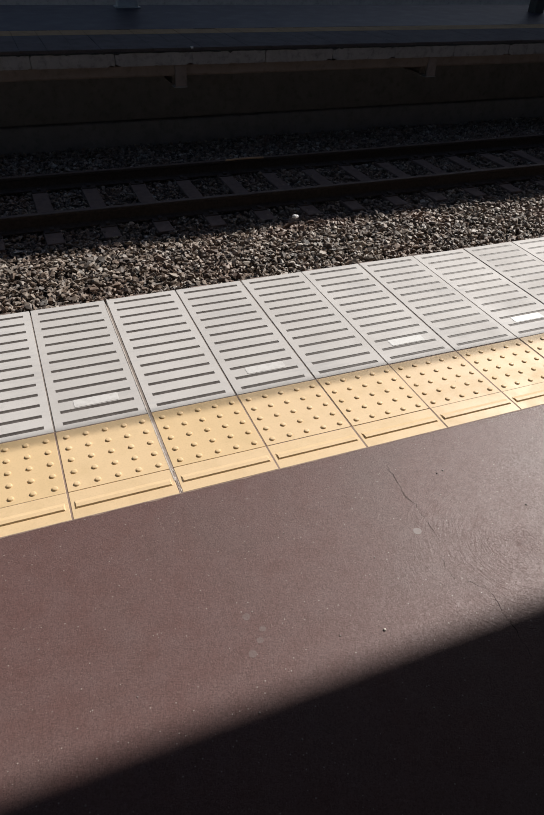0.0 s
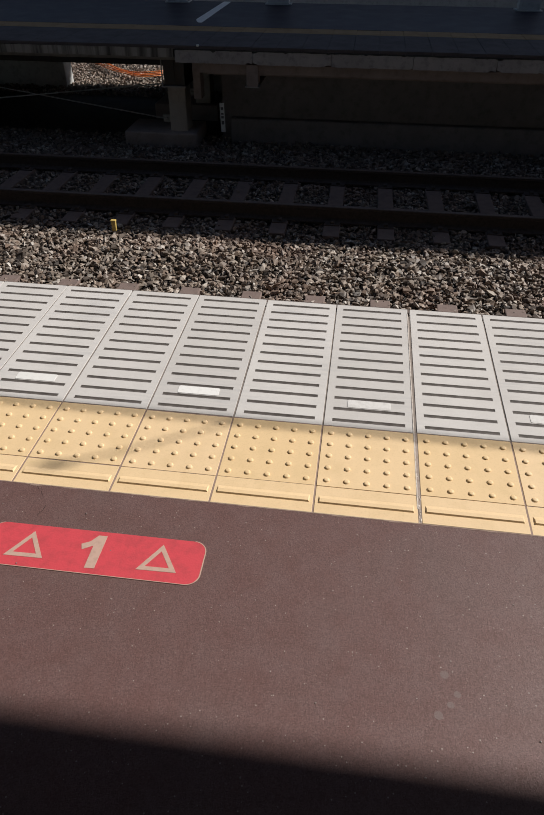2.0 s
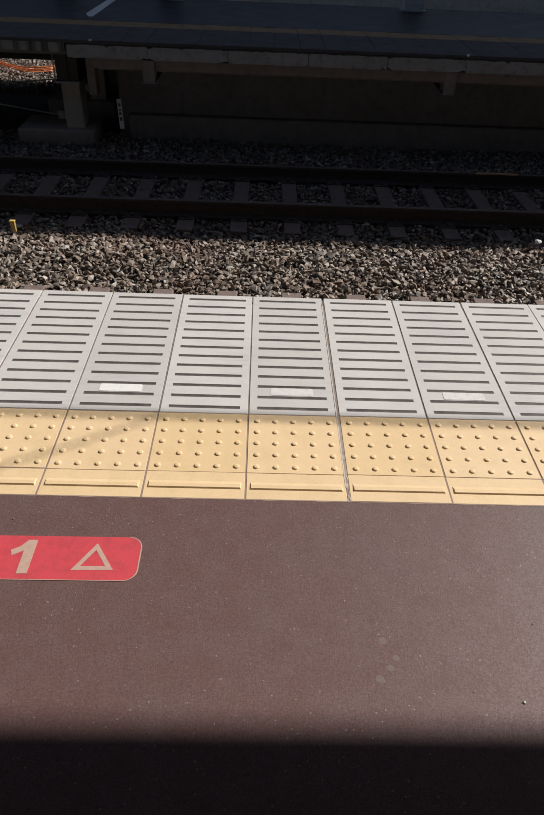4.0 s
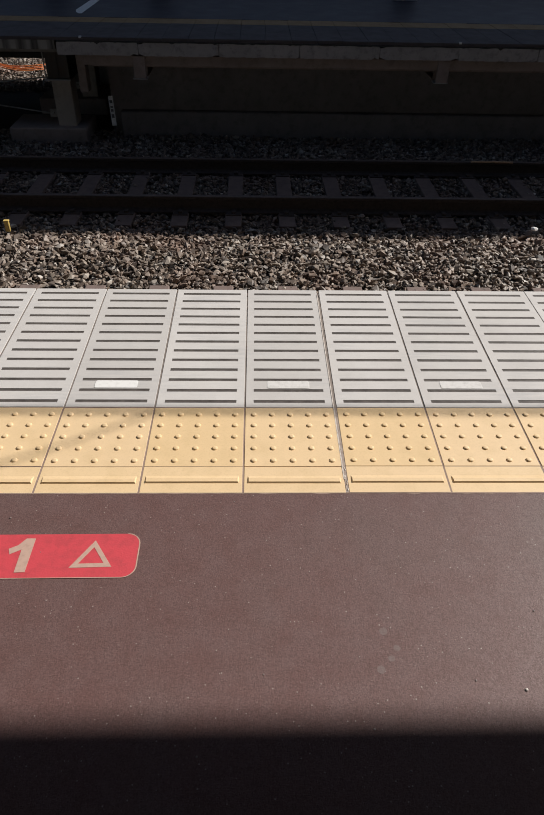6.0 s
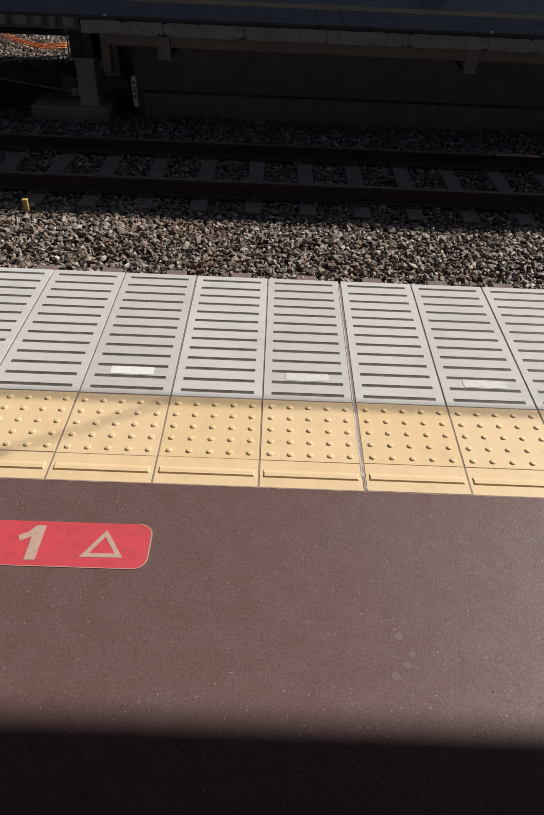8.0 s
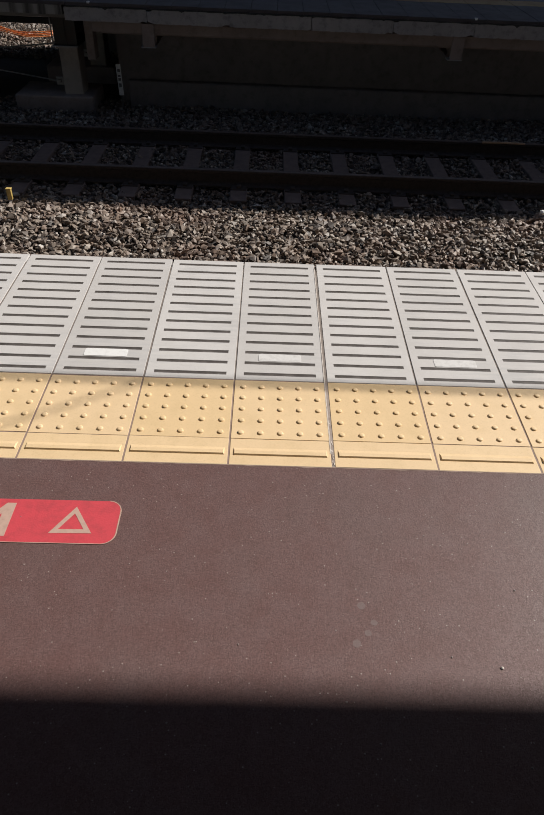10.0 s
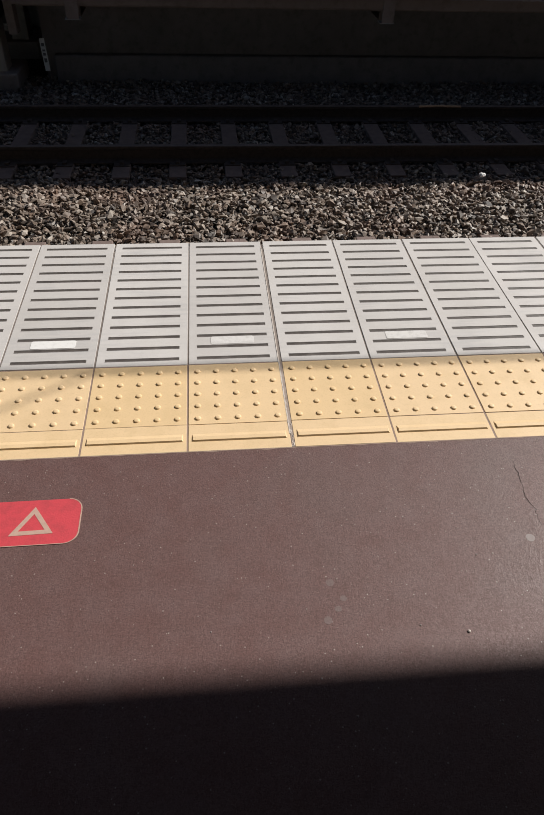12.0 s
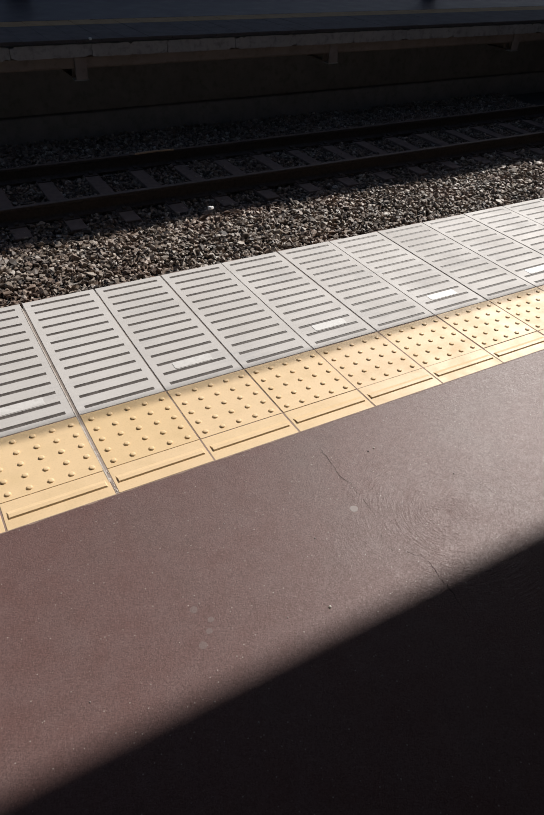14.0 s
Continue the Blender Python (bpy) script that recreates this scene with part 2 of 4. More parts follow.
# ---------- mesh helpers ----------
def mesh_of(name, bm, material, smooth=False):
    me = bpy.data.meshes.new(name)
    bmesh.ops.recalc_face_normals(bm, faces=bm.faces)
    bm.to_mesh(me)
    bm.free()
    me.materials.append(material)
    if smooth:
        me.polygons.foreach_set("use_smooth", [True] * len(me.polygons))
    return me


def thing(name, bm, material, label="", category="", kind="", group=""):
    return tagged(new(name, mesh_of(name, bm, material)), label, category, group, kind)


def empty(name, label="", category="", kind="", group="", at=(0, 0, 0)):
    ob = tagged(new(name), label, category, group, kind)
    ob.location = at
    ob.empty_display_size = 0.1
    return ob


def part(name, bm, material, parent, label="", smooth=False):
    ob = new(name, mesh_of(name, bm, material, smooth))
    ob.parent = parent
    return tagged(ob, label)


def piece(name, mesh, parent, m):
    ob = new(name, mesh)
    ob.parent = parent
    ob.matrix_basis = m
    return ob


def box(bm, x0, x1, y0, y1, z0, z1, bevel=0.0):
    made = bmesh.ops.create_cube(bm, size=1)["verts"]
    for v in made:
        v.co = Vector((x0 + (v.co.x + 0.5) * (x1 - x0), y0 + (v.co.y + 0.5) * (y1 - y0), z0 + (v.co.z + 0.5) * (z1 - z0)))
    if bevel:
        edges = list({e for v in made for e in v.link_edges})
        bmesh.ops.bevel(bm, geom=edges, offset=bevel, segments=2, affect="EDGES", profile=0.5)
    return bm


def boxed(*a, bevel=0.0):
    return box(bmesh.new(), *a, bevel=bevel)


def tube(bm, points, radius, sides=8):
    rings = []
    pts = [Vector(p) for p in points]
    for i, p in enumerate(pts):
        d = (pts[min(i + 1, len(pts) - 1)] - pts[max(i - 1, 0)]).normalized()
        a = d.cross(Vector((0, 0, 1)))
        if a.length < 1e-3:
            a = d.cross(Vector((0, 1, 0)))
        a.normalize()
        b = d.cross(a)
        rings.append([bm.verts.new(p + radius * (math.cos(k * math.tau / sides) * a + math.sin(k * math.tau / sides) * b)) for k in range(sides)])
    for r, s in zip(rings, rings[1:]):
        for k in range(sides):
            bm.faces.new((r[k], r[(k + 1) % sides], s[(k + 1) % sides], s[k]))
    bm.faces.new(rings[0])
    bm.faces.new(rings[-1][::-1])
    return bm


def prism(bm, outline, z0, z1):
    """Extrudes a plan outline (x, y pairs) from z0 to z1."""
    low = [bm.verts.new((x, y, z0)) for x, y in outline]
    top = [bm.verts.new((x, y, z1)) for x, y in outline]
    bm.faces.new(low[::-1])
    bm.faces.new(top)
    n = len(outline)
    for i in range(n):
        bm.faces.new((low[i], low[(i + 1) % n], top[(i + 1) % n], top[i]))
    return bm


def profile_along_x(bm, outline, x0, x1):
    """Extrudes an outline of (y, z) pairs along x."""
    a = [bm.verts.new((x0, y, z)) for y, z in outline]
    b = [bm.verts.new((x1, y, z)) for y, z in outline]
    bm.faces.new(a)
    bm.faces.new(b[::-1])
    n = len(outline)
    for i in range(n):
        bm.faces.new((a[i], b[i], b[(i + 1) % n], a[(i + 1) % n]))
    return bm


def rounded(x0, x1, y0, y1, r, steps=6):
    out = []
    for cx, cy, a in ((x1 - r, y1 - r, 0), (x0 + r, y1 - r, 90), (x0 + r, y0 + r, 180), (x1 - r, y0 + r, 270)):
        for k in range(steps + 1):
            t = radians(a + 90 * k / steps)
            out.append((cx + r * math.cos(t), cy + r * math.sin(t)))
    return out


# ---------- plan ----------
X0, X1 = -14.0, 36.0            # length of everything that runs along the line
EDGE = 1.20                     # edge of the near platform
RAIL_Z = -1.08                  # top of the rails; the platform's top is 0
BED_Z = -1.225
TRACK_1, TRACK_2, TRACK_3 = 2.585, 5.67, 12.9
FAR_EDGE, FAR_Z, FAR_BACK = 7.2, -0.06, 11.15

# ---------- ground and platforms ----------
thing("ground", boxed(-400, 400, -400, 400, -1.6, -1.30), M_EARTH, "dark earth bed under the railway ballast", "ground", "structure")

platform_base = thing("platform_base", boxed(X0, X1, -7.0, EDGE - 0.10, -1.29, -0.065), M_BODY,
                      "grey concrete body of the near station platform", "platform", "structure")
pavement = thing("pavement", boxed(X0, X1, -7.0, -0.002, -0.062, 0.0), M_ASPHALT,
                 "reddish-brown asphalt surface of the station platform", "pavement", "structure")
part("bedding", boxed(X0, X1, 0.002, 0.3925, -0.062, -0.0017), M_BED, platform_base, "brown mortar in the joints between tiles")
part("panel_bedding", boxed(X0, X1, 0.3930, EDGE - 0.06, -0.062, -0.0030), M_GREYBED, platform_base, "dark grey mortar between panels")
thing("wall_south", boxed(X0, X1, -7.25, -7.0, -1.29, 5.2), M_CANOPY, "plain dark wall closing the platform behind", "wall", "structure")
# north wall is out of view: added to block low sky and reflect softly
thing("wall_north", boxed(X0 - 30, X1 + 30, 18.0, 18.4, -1.3, 2.5), M_PALEWALL, "unseen pale wall added beyond the railway to limit sky light on the far deck", "wall", "structure")


def slabs_x(k):
    """Left side of the tile column k; one joint at x = 0 is wider than the rest."""
    return k * 0.30 + (0.0055 if k >= 0 else 0.0)


COLUMNS = range(-24, 34)


def edge_panel_mesh(slots=13):
    """Edge panel 0.295 x 0.805 m with rows of shallow beds for the grip strips."""
    bm = bmesh.new()
    w, y0, y1, z1, z0 = 0.2945, 0.3935, 1.20, 0.0, -0.05
    sx0, sx1, depth, half = 0.0265, 0.268, 0.0022, 0.0078
    ys = [y0]
    for k in range(slots):
        c = 0.4255 + 0.0613 * k
        ys += [c - half, c + half]
    ys.append(y1)
    xs = [0.0, sx0, sx1, w]
    e = 0.0008
    grid = {}
    for i, x in enumerate(xs):
        for j, y in enumerate(ys):
            xx = min(max(x, e), w - e)
            yy = min(max(y, y0 + e), y1 - e)
            grid[i, j] = bm.verts.new((xx, yy, z1))
    for i in range(3):
        for j in range(len(ys) - 1):
            if i == 1 and j % 2 == 1:
                c = [grid[i, j], grid[i + 1, j], grid[i + 1, j + 1], grid[i, j + 1]]
                low = [bm.verts.new((v.co.x, v.co.y, z1 - depth)) for v in c]
                bm.faces.new(low)
                for k in range(4):
                    bm.faces.new((c[k], c[(k + 1) % 4], low[(k + 1) % 4], low[k]))
            else:
                bm.faces.new((grid[i, j], grid[i + 1, j], grid[i + 1, j + 1], grid[i, j + 1]))
    # chamfer and sides
    n = len(ys) - 1
    ring = [grid[i, 0] for i in range(4)] + [grid[3, j] for j in range(1, n + 1)] + [grid[i, n] for i in (2, 1, 0)] + [grid[0, j] for j in range(n - 1, 0, -1)]

    def out(v, z):
        x = 0.0 if v.co.x <= e + 1e-6 else (w if v.co.x >= w - e - 1e-6 else v.co.x)
        y = y0 if v.co.y <= y0 + e + 1e-6 else (y1 if v.co.y >= y1 - e - 1e-6 else v.co.y)
        return bm.verts.new((x, y, z))
    mid = [out(v, z1 - e) for v in ring]
    low = [out(v, z0) for v in ring]
    for a, b in ((ring, mid), (mid, low)):
        for k in range(len(ring)):
            bm.faces.new((a[k], a[(k + 1) % len(ring)], b[(k + 1) % len(ring)], b[k]))
    bm.faces.new(low)
    return mesh_of("edge_panel", bm, M_PANEL)


def grip_mesh(slots=13):
    """The thirteen ribbed grip strips of one panel."""
    bm = bmesh.new()
    for k in range(slots):
        c = 0.4255 + 0.0613 * k
        rib = [(c - 0.0076, -0.0030), (c + 0.0076, -0.0030), (c + 0.0076, -0.0013), (c + 0.0044, -0.0004), (c + 0.0008, -0.0016), (c - 0.0008, -0.0016), (c - 0.0044, -0.0004), (c - 0.0068, -0.0009), (c - 0.0076, -0.0018)]
        profile_along_x(bm, rib, 0.0268, 0.2677)
    return mesh_of("grip_strips", bm, M_GRIP)


def dome(bm, x, y, z, sides=12):
    rings = []
    for r, h in ((0.0099, 0.0), (0.0090, 0.0023), (0.0072, 0.0040), (0.0045, 0.0046)):
        rings.append([bm.verts.new((x + r * math.cos(math.tau * k / sides), y + r * math.sin(math.tau * k / sides), z + h)) for k in range(sides)])
    for a, b in zip(rings, rings[1:]):
        for k in range(sides):
            bm.faces.new((a[k], a[(k + 1) % sides], b[(k + 1) % sides], b[k])).smooth = True
    bm.faces.new(rings[-1]).smooth = True


def dotted_tile_mesh():
    bm = boxed(0, 0.2945, 0.1105, 0.3880, -0.05, 0.0, bevel=0.0008)
    for i in range(5):
        for j in range(5):
            dome(bm, 0.0277 + 0.0598 * i, 0.1355 + 0.0545 * j, -0.0002)
    return mesh_of("tactile_tile", bm, M_YELLOW)


def line_tile_mesh():
    bm = boxed(0, 0.2945, 0.0015, 0.1090, -0.05, 0.0, bevel=0.0008)
    # raised bar with sloping sides
    x0, x1, y0, y1 = 0.010, 0.2845, 0.039, 0.072
    low = [bm.verts.new(c) for c in ((x0, y0, -0.0005), (x1, y0, -0.0005), (x1, y1, -0.0005), (x0, y1, -0.0005))]
    i = 0.0035
    top = [bm.verts.new(c) for c in ((x0 + i, y0 + 0.0036, 0.0046), (x1 - i, y0 + 0.0036, 0.0046), (x1 - i, y1 - 0.016, 0.0046), (x0 + i, y1 - 0.016, 0.0046))]
    bm.faces.new(low)
    bm.faces.new(top)
    for k in range(4):
        bm.faces.new((low[k], low[(k + 1) % 4], top[(k + 1) % 4], top[k]))
    return mesh_of("line_tile", bm, M_YELLOW)


ME_GRIP = grip_mesh()
ME_PANEL, ME_DOTS, ME_LINE = edge_panel_mesh(), dotted_tile_mesh(), line_tile_mesh()
sticker_bm = prism(bmesh.new(), rounded(0.075, 0.222, 0.498, 0.540, 0.006, 3), 0.0, 0.0012)
ME_STICKER = mesh_of("label_sticker", sticker_bm, M_STICKER)
ME_FADED = mesh_of("label_sticker", prism(bmesh.new(), rounded(0.075, 0.222, 0.498, 0.540, 0.006, 3), 0.0, 0.0010), M_FADED)
rs = random.Random(5)
for k in COLUMNS:
    x = slabs_x(k)
    for name, me in (("edge_panel", ME_PANEL), ("tactile_tile", ME_DOTS), ("line_tile", ME_LINE)):
        ob = piece(name, me, platform_base, pose(x, rs.uniform(-0.0012, 0.0012), rs.uniform(-0.0015, 0.0005), 0, 0, rs.uniform(-0.07, 0.07)))
        if name == "edge_panel":
            tagged(piece("grip_strips", ME_GRIP, ob, pose(0, 0, 0)), "thirteen dark grey gritty grip strips")
        if name == "edge_panel" and k % 2 == 1:
            tagged(piece("label_sticker", ME_FADED if k in (-1, 1) else ME_STICKER, ob, pose(rs.uniform(-0.004, 0.004), 0, 0.0002, 0, 0, 0)), "worn label faded to the panel's grey" if k in (-1, 1) else "blank white label stuck on")
# grey filler in the wide joint, with a pale bead of sealant along one side
def filler_strip(x0, x1, y0, y1, z, wave, seed):
    """A thin strip along y whose sides and top wander a little."""
    bm = bmesh.new()
    n = int((y1 - y0) / 0.008)
    rows = []
    for k in range(n + 1):
        y = y0 + (y1 - y0) * k / n
        a = wave * noise.noise((y * 42, seed, 0))
        b = wave * noise.noise((y * 55, seed + 5, 0))
        h = 0.0006 * noise.noise((y * 70, seed + 9, 0))
        rows.append([bm.verts.new(c) for c in ((x0 + a, y, z - 0.008), (x0 + a, y, z + h), (x1 + b, y, z + h), (x1 + b, y, z - 0.008))])
    for u, v in zip(rows, rows[1:]):
        for k in range(4):
            bm.faces.new((u[k], u[(k + 1) % 4], v[(k + 1) % 4], v[k]))
    bm.faces.new(rows[0])
    bm.faces.new(rows[-1][::-1])
    return bm


part("joint_filler", filler_strip(-0.0034, 0.0046, 0.004, 0.392, -0.0009, 0.0005, 2), M_JOINT, platform_base, "grey-brown filler in the wide joint")
part("joint_sealant", filler_strip(-0.0068, -0.0034, 0.055, 1.16, 0.0008, 0.0008, 4), M_SEAL, platform_base, "thin pale bead of worn sealant")
lumps = bmesh.new()
for q in (0.004, 0.014, 0.023, 0.036, 0.047, 0.058, 0.066, 0.095, 0.104, 0.187):
    c = Vector((rs.uniform(-0.004, 0.004), q, -0.0008))
    made = bmesh.ops.create_icosphere(lumps, subdivisions=1, radius=1)["verts"]
    sx, sy = rs.uniform(0.0015, 0.0034), rs.uniform(0.003, 0.007)
    for v in made:
        v.co = c + Vector((v.co.x * sx, v.co.y * sy, v.co.z * 0.0022)) * rs.uniform(0.85, 1.15)
part("sealant_lumps", lumps, M_SEAL, platform_base, "crumbling pale lumps of sealant")

# ---------- tracks ----------
def rail_outline(y, z):
    half = [(0.0325, 0.0), (0.0325, -0.022), (0.010, -0.040), (0.008, -0.118), (0.030, -0.132), (0.0635, -0.142), (0.0635, -0.153)]
    return [(y + a, z + b) for a, b in half] + [(y - a, z + b) for a, b in reversed(half)]


def build_track(centre, label, rail_z, sleeper_z, x_from, x_to, offset):
    track = empty("railway_track", label, "track", "structure", at=(0, 0, 0))
    for side in (-1, 1):
        y = centre + side * 0.566
        rail = part("rail", profile_along_x(bmesh.new(), rail_outline(y, rail_z - 0.002), X0, X1), M_RAILSIDE, track, "rust-brown steel rail")
        part("running_band", boxed(X0, X1, y - 0.024, y + 0.024, rail_z - 0.003, rail_z), M_RAILTOP, rail, "polished top of the rail")
    sleeper = mesh_of("sleeper", boxed(-0.082, 0.082, -0.95, 0.95, -0.14, 0.0, bevel=0.008), M_SLEEPER)
    plate = mesh_of("tie_plate", boxed(-0.075, 0.075, -0.14, 0.14, 0.0, 0.012, bevel=0.002), M_RAILSIDE)
    clip = bmesh.new()
    box(clip, -0.02, 0.02, -0.03, 0.03, 0.012, 0.035, bevel=0.004)
    clip = mesh_of("rail_clip", clip, M_RAILSIDE)
    n = int((x_to - x_from) / 0.533)
    for i in range(n + 1):
        x = offset + round((x_from - offset) / 0.533) * 0.533 + i * 0.533
        s = piece("sleeper", sleeper, track, pose(x, centre, sleeper_z, 0, 0, rs.uniform(-0.6, 0.6)))
        for side in (-1, 1):
            piece("tie_plate", plate, s, pose(0, side * 0.566, 0))
            for c in (-1, 1):
                piece("rail_clip", clip, s, pose(0, side * 0.566 + c * 0.09, 0))
    return track


build_track(TRACK_1, "railway track with weathered brown sleepers beside the platform", RAIL_Z - 0.028, RAIL_Z - 0.158, -9, 12, 0.007)
build_track(TRACK_2, "shaded railway track with rusty rails beside the opposite platform", RAIL_Z, RAIL_Z - 0.150, -9, 12, -0.49)


# ---------- ballast ----------
def stone_shapes(count, points, rng):
    shapes = []
    for _ in range(count):
        bm = bmesh.new()
        sx, sy, sz = rng.uniform(0.8, 1.35), rng.uniform(0.65, 1.1), rng.uniform(0.45, 0.8)
        for _ in range(points):
            d = Vector((rng.gauss(0, 1), rng.gauss(0, 1), rng.gauss(0, 1))).normalized() * rng.uniform(0.8, 1.1)
            bm.verts.new((d.x * sx, d.y * sy, d.z * sz))
        hull = bmesh.ops.convex_hull(bm, input=bm.verts)
        loose = [v for v in bm.verts if not v.link_faces]
        bmesh.ops.delete(bm, geom=loose, context="VERTS")
        bmesh.ops.recalc_face_normals(bm, faces=bm.faces)
        bm.verts.index_update()
        shapes.append((np.array([v.co[:] for v in bm.verts]), np.array([[v.index for v in f.verts] for f in bm.faces if len(f.verts) == 3])))
        bm.free()
    return shapes


def heap_height(x, y):
    """Top of the ballast: shoulders level with the sleepers, a shallow hump between the tracks."""
    hump = 0.035 * np.exp(-((y - 4.15) / 0.45) ** 2)
    return BED_Z - 0.05 + hump + 0.012 * np.sin(x * 2.1 + y * 1.3) * np.sin(x * 0.9 - y * 2.2)


def ballast(name, label, x0, x1, y0, y1, step, size, layers, seed, points=9, keep_clear=()):
    rng = np.random.RandomState(seed)
    shapes = stone_shapes(14, points, random.Random(seed))
    verts, faces, total = [], [], 0
    for layer in range(layers):
        nx, ny = int((x1 - x0) / step), int((y1 - y0) / step)
        gx, gy = np.meshgrid(np.arange(nx), np.arange(ny))
        px = x0 + (gx.ravel() + rng.uniform(-0.1, 1.1, gx.size)) * step
        py = y0 + (gy.ravel() + rng.uniform(-0.1, 1.1, gy.size)) * step
        s = size * np.clip(rng.lognormal(0, 0.28, px.size), 0.5, 1.7)
        pz = heap_height(px, py) + layer * size * 0.75 + rng.uniform(-0.6, 0.55, px.size) * size
        keep = np.ones(px.size, bool)
        for a0, a1, top in keep_clear:
            keep &= ~((py > a0) & (py < a1) & (pz + s > top))
        if layer:
            keep &= rng.uniform(0, 1, px.size) < 0.8
        for centre, off, spared in SLEEPERS:
            near = np.abs((px - off + 0.2665) % 0.533 - 0.2665) < 0.085 + 0.8 * s
            keep &= ~(near & (np.abs(py - centre) < 0.95 + 0.7 * s) & (pz + 0.6 * s > RAIL_Z - 0.15) & (rng.uniform(0, 1, px.size) < spared))
        for i in np.nonzero(keep)[0]:
            v, f = shapes[rng.randint(len(shapes))]
            a, b = rng.uniform(0, math.tau), rng.normal(0, 0.6)
            ca, sa, cb, sb = math.cos(a), math.sin(a), math.cos(b), math.sin(b)
            rot = np.array(((ca, -sa * cb, sa * sb), (sa, ca * cb, -ca * sb), (0, sb, cb)))
            verts.append(v @ rot.T * s[i] + (px[i], py[i], pz[i]))
            faces.append(f + total)
            total += len(v)
    verts, faces = np.concatenate(verts), np.concatenate(faces)
    me = bpy.data.meshes.new(name)
    me.vertices.add(len(verts))
    me.vertices.foreach_set("co", verts.astype(np.float32).ravel())
    me.loops.add(faces.size)
    me.loops.foreach_set("vertex_index", faces.astype(np.int32).ravel())
    me.polygons.add(len(faces))
    me.polygons.foreach_set("loop_start", np.arange(0, faces.size, 3, dtype=np.int32))
    me.polygons.foreach_set("use_smooth", np.zeros(len(faces), dtype=bool))
    me.update(calc_edges=True)
    me.materials.append(M_STONE)
    return tagged(new(name, me), label, "ballast", "", "stuff")


# centre, first sleeper, share of the stones kept off the sleepers
SLEEPERS = ((TRACK_1, 0.007, 0.98), (TRACK_2, -0.49, 0.80))
RAILS = [(c + s * 0.566 - 0.075, c + s * 0.566 + 0.075, RAIL_Z - 0.15) for c in (TRACK_1, TRACK_2) for s in (-1, 1)]
ballast("ballast", "loose grey-brown crushed stone between the two tracks", -6.2, 8.2, 3.05, 4.75, 0.038, 0.0256, 2, 11, 10, RAILS)
ballast("ballast", "crushed stone under the track beside the platform", -6.6, 8.4, 1.16, 3.05, 0.052, 0.031, 1, 14, 8, RAILS)
ballast("ballast", "shaded crushed stone under the opposite track", -7.6, 9.6, 4.75, 7.9, 0.041, 0.0250, 2, 12, 9, RAILS)
ballast("ballast", "sunlit crushed stone beyond the opposite platform", -9.0, -2.6, 10.0, 13.2, 0.05, 0.028, 2, 13, 8)

# ---------- opposite platform ----------
far_platform = empty("opposite_platform", "shaded concrete platform on pillars across the tracks", "platform", "structure", at=(-0.02, 0, 0.022))
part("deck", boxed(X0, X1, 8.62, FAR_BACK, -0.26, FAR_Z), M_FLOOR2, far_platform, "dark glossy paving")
part("deck_underside", boxed(X0, X1, FAR_EDGE + 0.10, 8.61, -0.24, FAR_Z - 0.035), M_BODY, far_platform)
far_panel = mesh_of("edge_panel", boxed(0, 0.297, FAR_EDGE, 8.23, FAR_Z - 0.034, FAR_Z, bevel=0.003), M_FARPANEL)
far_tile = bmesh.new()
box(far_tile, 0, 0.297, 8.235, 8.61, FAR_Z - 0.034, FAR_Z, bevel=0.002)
far_tile = mesh_of("tactile_tile", far_tile, M_FARYELLOW)
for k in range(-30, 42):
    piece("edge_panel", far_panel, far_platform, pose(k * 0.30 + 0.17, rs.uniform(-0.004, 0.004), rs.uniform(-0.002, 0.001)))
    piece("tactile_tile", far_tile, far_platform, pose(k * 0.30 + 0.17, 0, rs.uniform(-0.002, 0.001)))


def coping_mesh(length, seed):
    """A cast coping block whose top and ends are chipped."""
    bm = boxed(0, length, FAR_EDGE - 0.015, FAR_EDGE + 0.12, -0.245, -0.103)
    bmesh.ops.subdivide_edges(bm, edges=[e for e in bm.edges if abs(e.verts[0].co.x - e.verts[1].co.x) > 0.1], cuts=22)
    r = random.Random(seed)
    for v in bm.verts:
        end = min(v.co.x, length - v.co.x)
        if v.co.z > -0.15:
            v.co.z -= max(0, r.gauss(0.0, 0.006)) + (r.uniform(0.0, 0.02) if end < 0.05 else 0)
        elif end < 0.05:
            v.co.z += r.uniform(0.0, 0.022)
        v.co.x += r.uniform(-0.006, 0.006)
        v.co.y += r.uniform(-0.003, 0.003)
        if v.co.z < -0.2:
            v.co.z += max(0, r.gauss(0, 0.003))
    return mesh_of("coping_block", bm, M_COPING)


